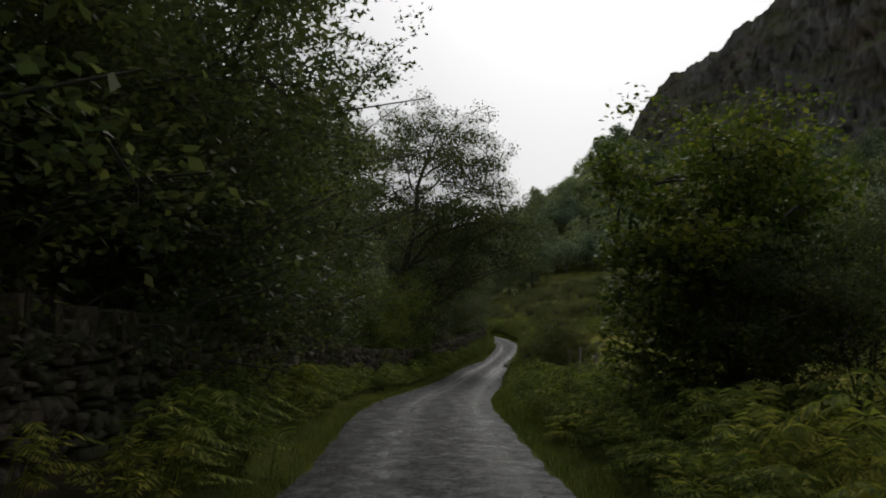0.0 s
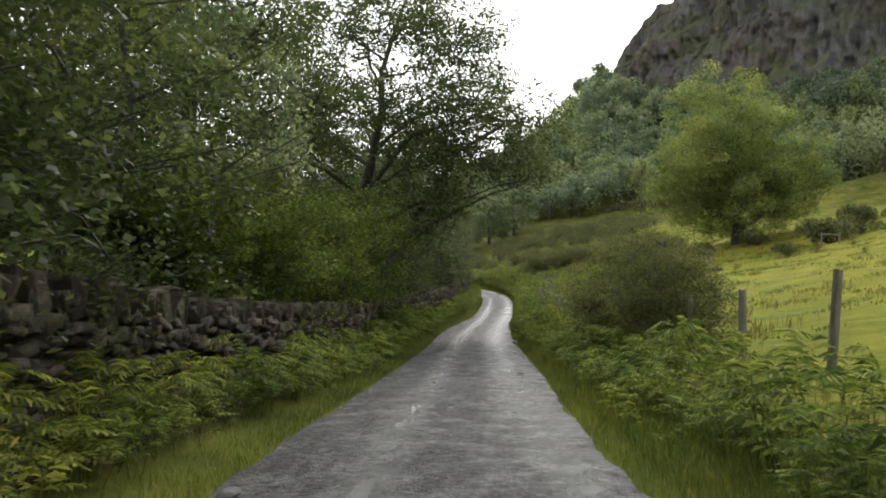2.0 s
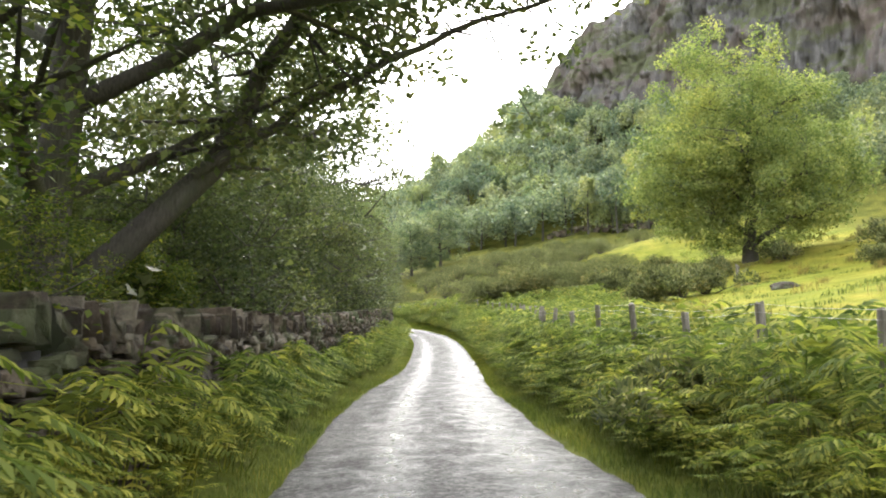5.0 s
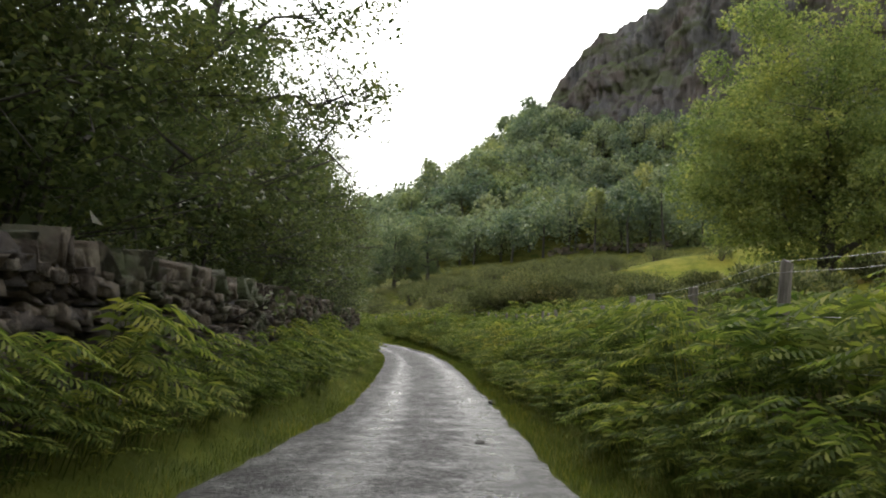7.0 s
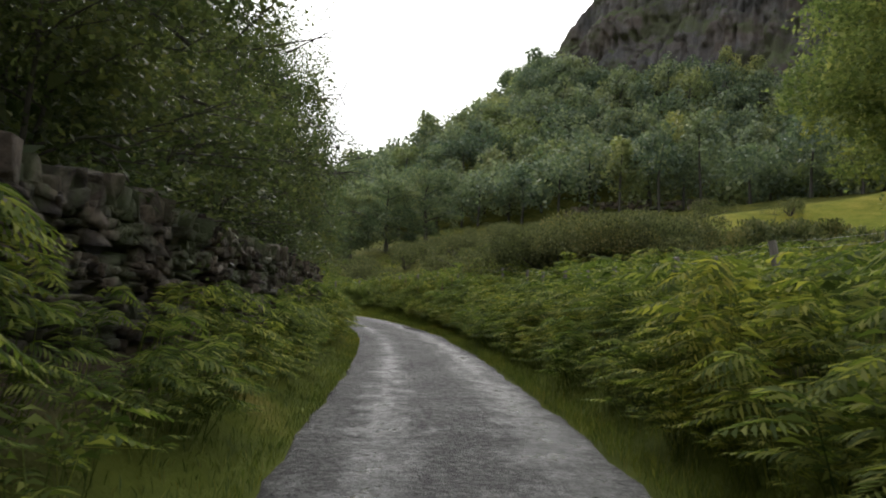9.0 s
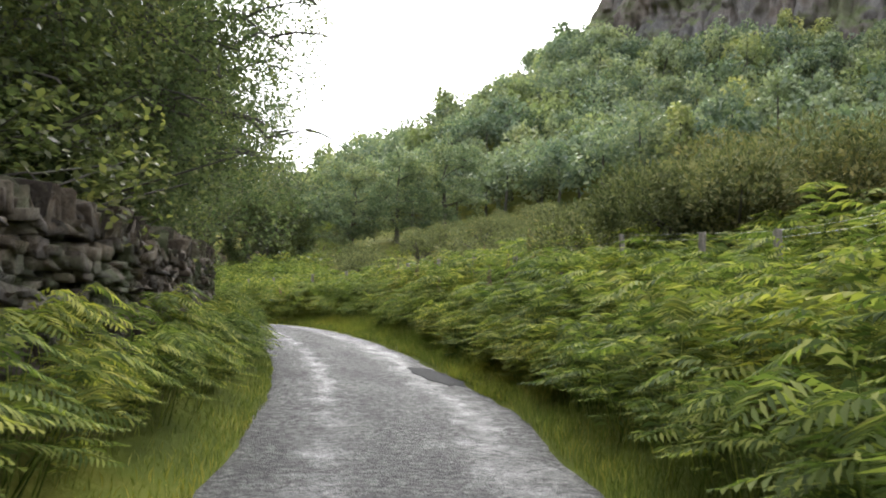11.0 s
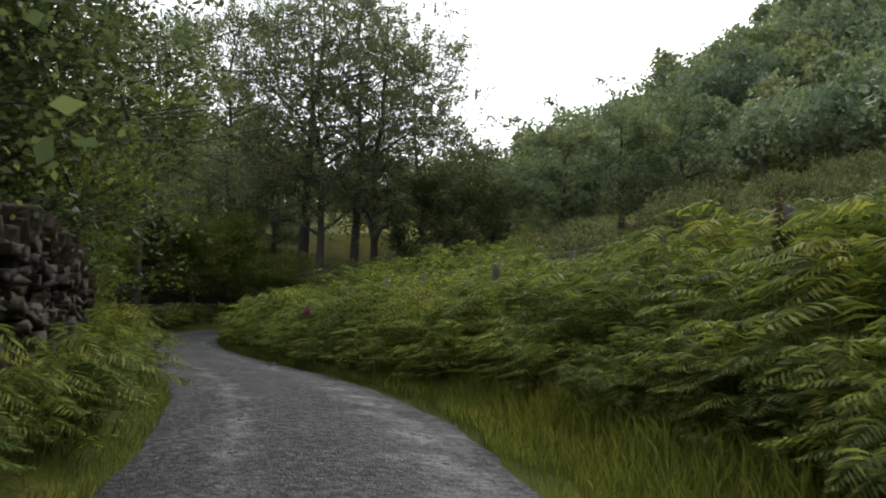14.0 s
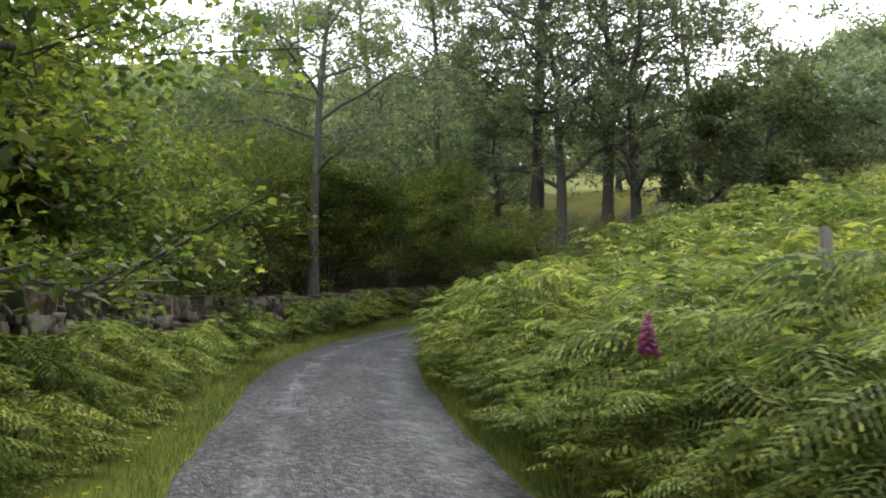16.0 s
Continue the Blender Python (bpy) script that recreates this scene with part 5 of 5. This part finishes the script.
def build_wall():
    rng = np.random.default_rng(14)
    ys = np.arange(-10, 152, 0.25)
    xs = road_x(ys) + wall_off(ys) * slant(ys)
    run = np.concatenate([[0], np.cumsum(np.hypot(np.diff(xs), np.diff(ys)))])
    floor = land(xs, ys) - 0.12
    top = road_z(ys) + np.interp(ys, WY, WZ)

    def at(s):
        return np.array([np.interp(s, run, xs), np.interp(s, run, ys)]), float(np.interp(s, run, floor)), float(np.interp(s, run, top))

    wall = tagged(new("stone_wall"), "mossy grey dry stone wall with upright coping stones", "wall")
    # the heart of the wall, behind the facing stones, near-black as painted shade in gaps
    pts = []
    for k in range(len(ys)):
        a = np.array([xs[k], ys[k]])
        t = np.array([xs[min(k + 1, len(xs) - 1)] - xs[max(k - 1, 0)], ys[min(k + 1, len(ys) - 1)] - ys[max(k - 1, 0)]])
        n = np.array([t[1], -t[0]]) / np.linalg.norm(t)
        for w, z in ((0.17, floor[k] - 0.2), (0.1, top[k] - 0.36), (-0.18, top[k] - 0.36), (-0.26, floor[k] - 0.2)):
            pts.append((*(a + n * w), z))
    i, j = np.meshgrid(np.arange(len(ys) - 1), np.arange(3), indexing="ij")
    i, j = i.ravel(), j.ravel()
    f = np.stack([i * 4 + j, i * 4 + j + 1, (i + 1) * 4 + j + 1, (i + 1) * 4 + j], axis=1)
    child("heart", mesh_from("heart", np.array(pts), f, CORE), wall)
    stones = []
    total = run[-1] - 1.0
    level, course = 0.0, 0
    while level < 2.4:
        high = rng.uniform(0.045, 0.12) * (1.3 if level < 0.4 else 0.95)
        s = rng.uniform(0, 0.3)
        while s < total:
            long = rng.uniform(0.09, 0.3) * rng.choice([0.8, 1.0, 1.4])
            (p, lo, hi), (q, _, _) = at(s + long / 2), at(s + long / 2 + 0.2)
            z = lo + level + high / 2 + 0.06 * math.sin(s * 0.9 + course * 1.3) + 0.04 * math.sin(s * 2.7 + course) + rng.normal(0, 0.022)
            if z + high * 0.3 < hi - 0.3:
                t = (q - p) / np.linalg.norm(q - p)
                n = np.array([t[1], -t[0]])
                c = p + n * (0.17 - 0.05 * level / 1.5 + rng.normal(0, 0.034))
                stones.append(("wall_stone", c[0], c[1], z, math.atan2(t[1], t[0]), long * rng.uniform(0.98, 1.08), rng.uniform(0.2, 0.28),
                               high * rng.uniform(0.8, 1.5), rng.normal(0, 0.16), rng.integers(0, 10)))
            s += long
        level += high
        course += 1
    s = 0.0
    while s < total:
        thick = rng.choice([rng.uniform(0.06, 0.13), rng.uniform(0.1, 0.2), rng.uniform(0.16, 0.3)]) if 72 < s < 96 else rng.uniform(0.045, 0.13)
        (p, lo, hi), (q, _, _) = at(s + thick / 2), at(s + thick / 2 + 0.2)
        t = (q - p) / np.linalg.norm(q - p)
        n = np.array([t[1], -t[0]])
        rough = 1.0 if 60 < p[1] < 104 else 0.4
        tall = rng.uniform(0.16 - 0.03 * rough, 0.4 - 0.08 * rough)
        stones.append(("coping_stone", p[0] + n[0] * rng.normal(-0.02, 0.03), p[1] + n[1] * rng.normal(-0.02, 0.03), hi - 0.36 + tall / 2 + rng.normal(0, 0.02), math.atan2(t[1], t[0]) + rng.normal(0, 0.15 * rough),
                       thick * 1.08, rng.uniform(0.32, 0.48), tall, rng.normal(0, 0.16 + 0.14 * rough), rng.integers(0, 10)))
        s += thick
    shapes = [stone_shape(40 + k) for k in range(10)]
    blocks = [stone_shape(60 + k, k % 4 == 0) for k in range(10)]
    meshes = [mesh_from("stone", v, f, STONE) for v, f in shapes]
    near = [k for k, st in enumerate(stones) if 77.0 < st[2] < 83.0 and st[3] > -1.0]
    rng.shuffle(near)
    single = set(near[:300])
    vs, fs, base = [], [], 0
    for k, (name, x, y, z, turn, long, deep, high, roll, kind) in enumerate(stones):
        m = Matrix.Translation((x, y, z)) @ Matrix.Rotation(turn, 4, "Z") @ Matrix.Rotation(roll, 4, "Y") @ Matrix.Diagonal((long, deep, high, 1))
        if k in single:
            child(name, meshes[kind], wall).matrix_basis = m
            continue
        v, f = shapes[kind] if name == 'coping_stone' and y > 70 else blocks[kind]
        mm = np.array(m)
        vs.append(v @ mm[:3, :3].T + mm[:3, 3])
        fs.append(f + base)
        base += len(v)
    rest = child("stonework", mesh_from("stonework", np.concatenate(vs), np.concatenate(fs), STONE), wall)
    tagged(rest, kind="stuff")


def boulder(where, seed):
    rng = np.random.default_rng(seed)
    bm = bmesh.new()
    bmesh.ops.create_icosphere(bm, subdivisions=3, radius=0.6)
    for v in bm.verts:
        k = 1 + 0.35 * noise.noise(v.co * 1.6 + Vector((seed, 0, 0))) + 0.12 * noise.noise(v.co * 5)
        v.co = Vector((v.co.x * 1.5 * k, v.co.y * k, v.co.z * 0.6 * k))
    me = bpy.data.meshes.new("boulder")
    bm.to_mesh(me)
    bm.free()
    me.materials.append(STONE)
    ob = tagged(new("boulder", me), "grey lichened boulder lying in the field grass", "rock", "boulders in the field")
    ob.matrix_basis = place(*where)


def edge_stone(where, seed, label="small grey stone lying at the edge of the lane"):
    bm = bmesh.new()
    bmesh.ops.create_icosphere(bm, subdivisions=2, radius=0.07)
    for v in bm.verts:
        k = 1 + 0.45 * noise.noise(v.co * 14 + Vector((seed * 2.7, 0, 0)))
        v.co = Vector((v.co.x * 1.3 * k, v.co.y * k, v.co.z * 0.62 * k + 0.03))
    me = bpy.data.meshes.new("stone")
    bm.to_mesh(me)
    bm.free()
    me.materials.append(PEBBLE)
    ob = tagged(new("stone", me), label, "stone", "stones at the lane's edge")
    x, y, turn, size = where
    ob.matrix_basis = Matrix.Translation((x, y, max(float(road_z(y)), float(land(x, y))))) @ Matrix.Rotation(radians(turn), 4, "Z") @ Matrix.Scale(size, 4)


def tarmac_patch(x, y, long, wide, turn, seed, label):
    """A mended place in the lane: a thin raised skin of darker tarmac with a ragged edge."""
    rng = np.random.default_rng(seed)
    bm = bmesh.new()
    c, s = math.cos(radians(turn)), math.sin(radians(turn))
    rims = []
    for lift, grow in ((0.0, 1.03), (0.008, 1.0)):
        ring = []
        for k in range(28):
            a = 6.283 * k / 28
            r = (abs(math.cos(a)) ** 3 + abs(math.sin(a)) ** 3) ** (-1 / 3) * (1 + 0.1 * math.sin(k * 1.9 + seed) + 0.05 * math.sin(k * 4.3)) * grow
            px, py = r * math.cos(a) * long / 2, r * math.sin(a) * wide / 2
            qx, qy = x + px * c - py * s, y + px * s + py * c
            u = (qx - float(road_x(qy))) / (HALF * float(slant(qy)))
            ring.append(bm.verts.new((qx, qy, float(road_z(qy)) + 0.035 * (1 - u * u) - 0.012 * math.exp(-((abs(u) - 0.5) / 0.16) ** 2) + 0.004 + lift)))
        rims.append(ring)
    for k in range(28):
        bm.faces.new((rims[0][k], rims[0][(k + 1) % 28], rims[1][(k + 1) % 28], rims[1][k]))
    bm.faces.new(rims[1])
    bmesh.ops.triangulate(bm, faces=[f for f in bm.faces if len(f.verts) > 4])
    me = bpy.data.meshes.new("tarmac_patch")
    bm.to_mesh(me)
    bm.free()
    me.materials.append(MEND)
    tagged(new("tarmac_patch", me), label, "road patch", kind="structure")


def buttercup(where, seed):
    """A thin stem with one open flower of five petals."""
    rng = np.random.default_rng(seed)
    x, y, turn, size = where
    thing = tagged(new("buttercup"), "small yellow buttercup in the verge grass", "flower", "buttercups in the verge")
    v, f = tube([(0, 0, 0), (0.01, 0.0, 0.12), (0.015, 0.01, 0.26)], [0.003, 0.0025, 0.002], 4)
    child("stem", mesh_from("stem", v, f, BLADE), thing)
    vs, fs = [], []
    for k in range(5):
        a = k * 1.2566 + rng.uniform(-0.1, 0.1)
        d, e = np.array([math.cos(a), math.sin(a), 0.45]), np.array([-math.sin(a), math.cos(a), 0])
        p = np.array([0.015, 0.01, 0.26])
        vs += [p, p + d * 0.012 + e * 0.01, p + d * 0.022, p + d * 0.012 - e * 0.01]
        fs.append([4 * k, 4 * k + 1, 4 * k + 2, 4 * k + 3])
    child("petals", mesh_from("petals", vs, fs, YELLOW), thing, "glossy yellow petals")
    thing.matrix_basis = place(x, y, turn, size, 0.0)
    return thing


build_undergrowth()
build_bracken()
build_grass()
build_gorse()
build_fence()
build_rail_frame(33.9, 83.0, 10)
build_rail_frame(27.0, 92.0, 60)
boulder((22.3, 78.4, 20, 1.0), 2)
boulder((24.5, 86.0, 80, 0.6), 5)
purple = foxglove((1.05, 124.63, 0, 1.06), 1, "pink foxglove spike standing out of the bracken", 1.02, 0.24)
again(purple, [(4.17, 121.43, 50, 0.95), (4.31, 121.91, 150, 0.76)])
tall = foxglove((9.9, 106.2, 90, 1.15), 2, "tall faded brown foxglove spike among bracken", 0.88, 0.55, SPIKE)
again(tall, [(9.4, 105.7, 40, 1.1), (8.65, 113.4, 200, 1.15), (9.1, 112.6, 10, 1.1), (8.2, 114.5, 120, 1.2), (10.4, 112.0, 300, 1.15), (11.4, 110.5, 70, 1.25),
             (8.8, 109.2, 160, 1.0), (4.9, 120.8, 30, 0.95), (5.4, 122.7, 100, 1.0), (12.6, 111.5, 220, 1.3)])
for k, (x, y, size) in enumerate([(5.98, 72.3, 1.1), (8.36, 100.8, 1.0), (3.3, 47.2, 1.6), (3.24, 46.3, 0.9), (1.86, 33.4, 0.8), (-1.5, 22.4, 1.0), (2.6, 41.0, 0.7),
                                (0.66, 123.7, 0.9), (0.5, 123.9, 0.6), (1.7, 21.5, 0.7), (7.9, 94.5, 0.7), (4.5, 66.2, 0.8)]):
    edge_stone((x, y, 47 * k, size), k)
tarmac_patch(7.85, 101.9, 2.1, 0.5, 100, 3, "dark mended strip of tarmac near the lane's edge")
rng_b = np.random.default_rng(61)
first_cup = buttercup((-1.97, 122.9, 0, 1.0), 1)
again(first_cup, [(float(road_x(y)) - (HALF + rng_b.uniform(0.12, 0.6)) * float(slant(y)), y, rng_b.uniform(0, 360), rng_b.uniform(0.7, 1.2))
                  for y in rng_b.uniform(120.5, 125.5, 26)])
build_wall()
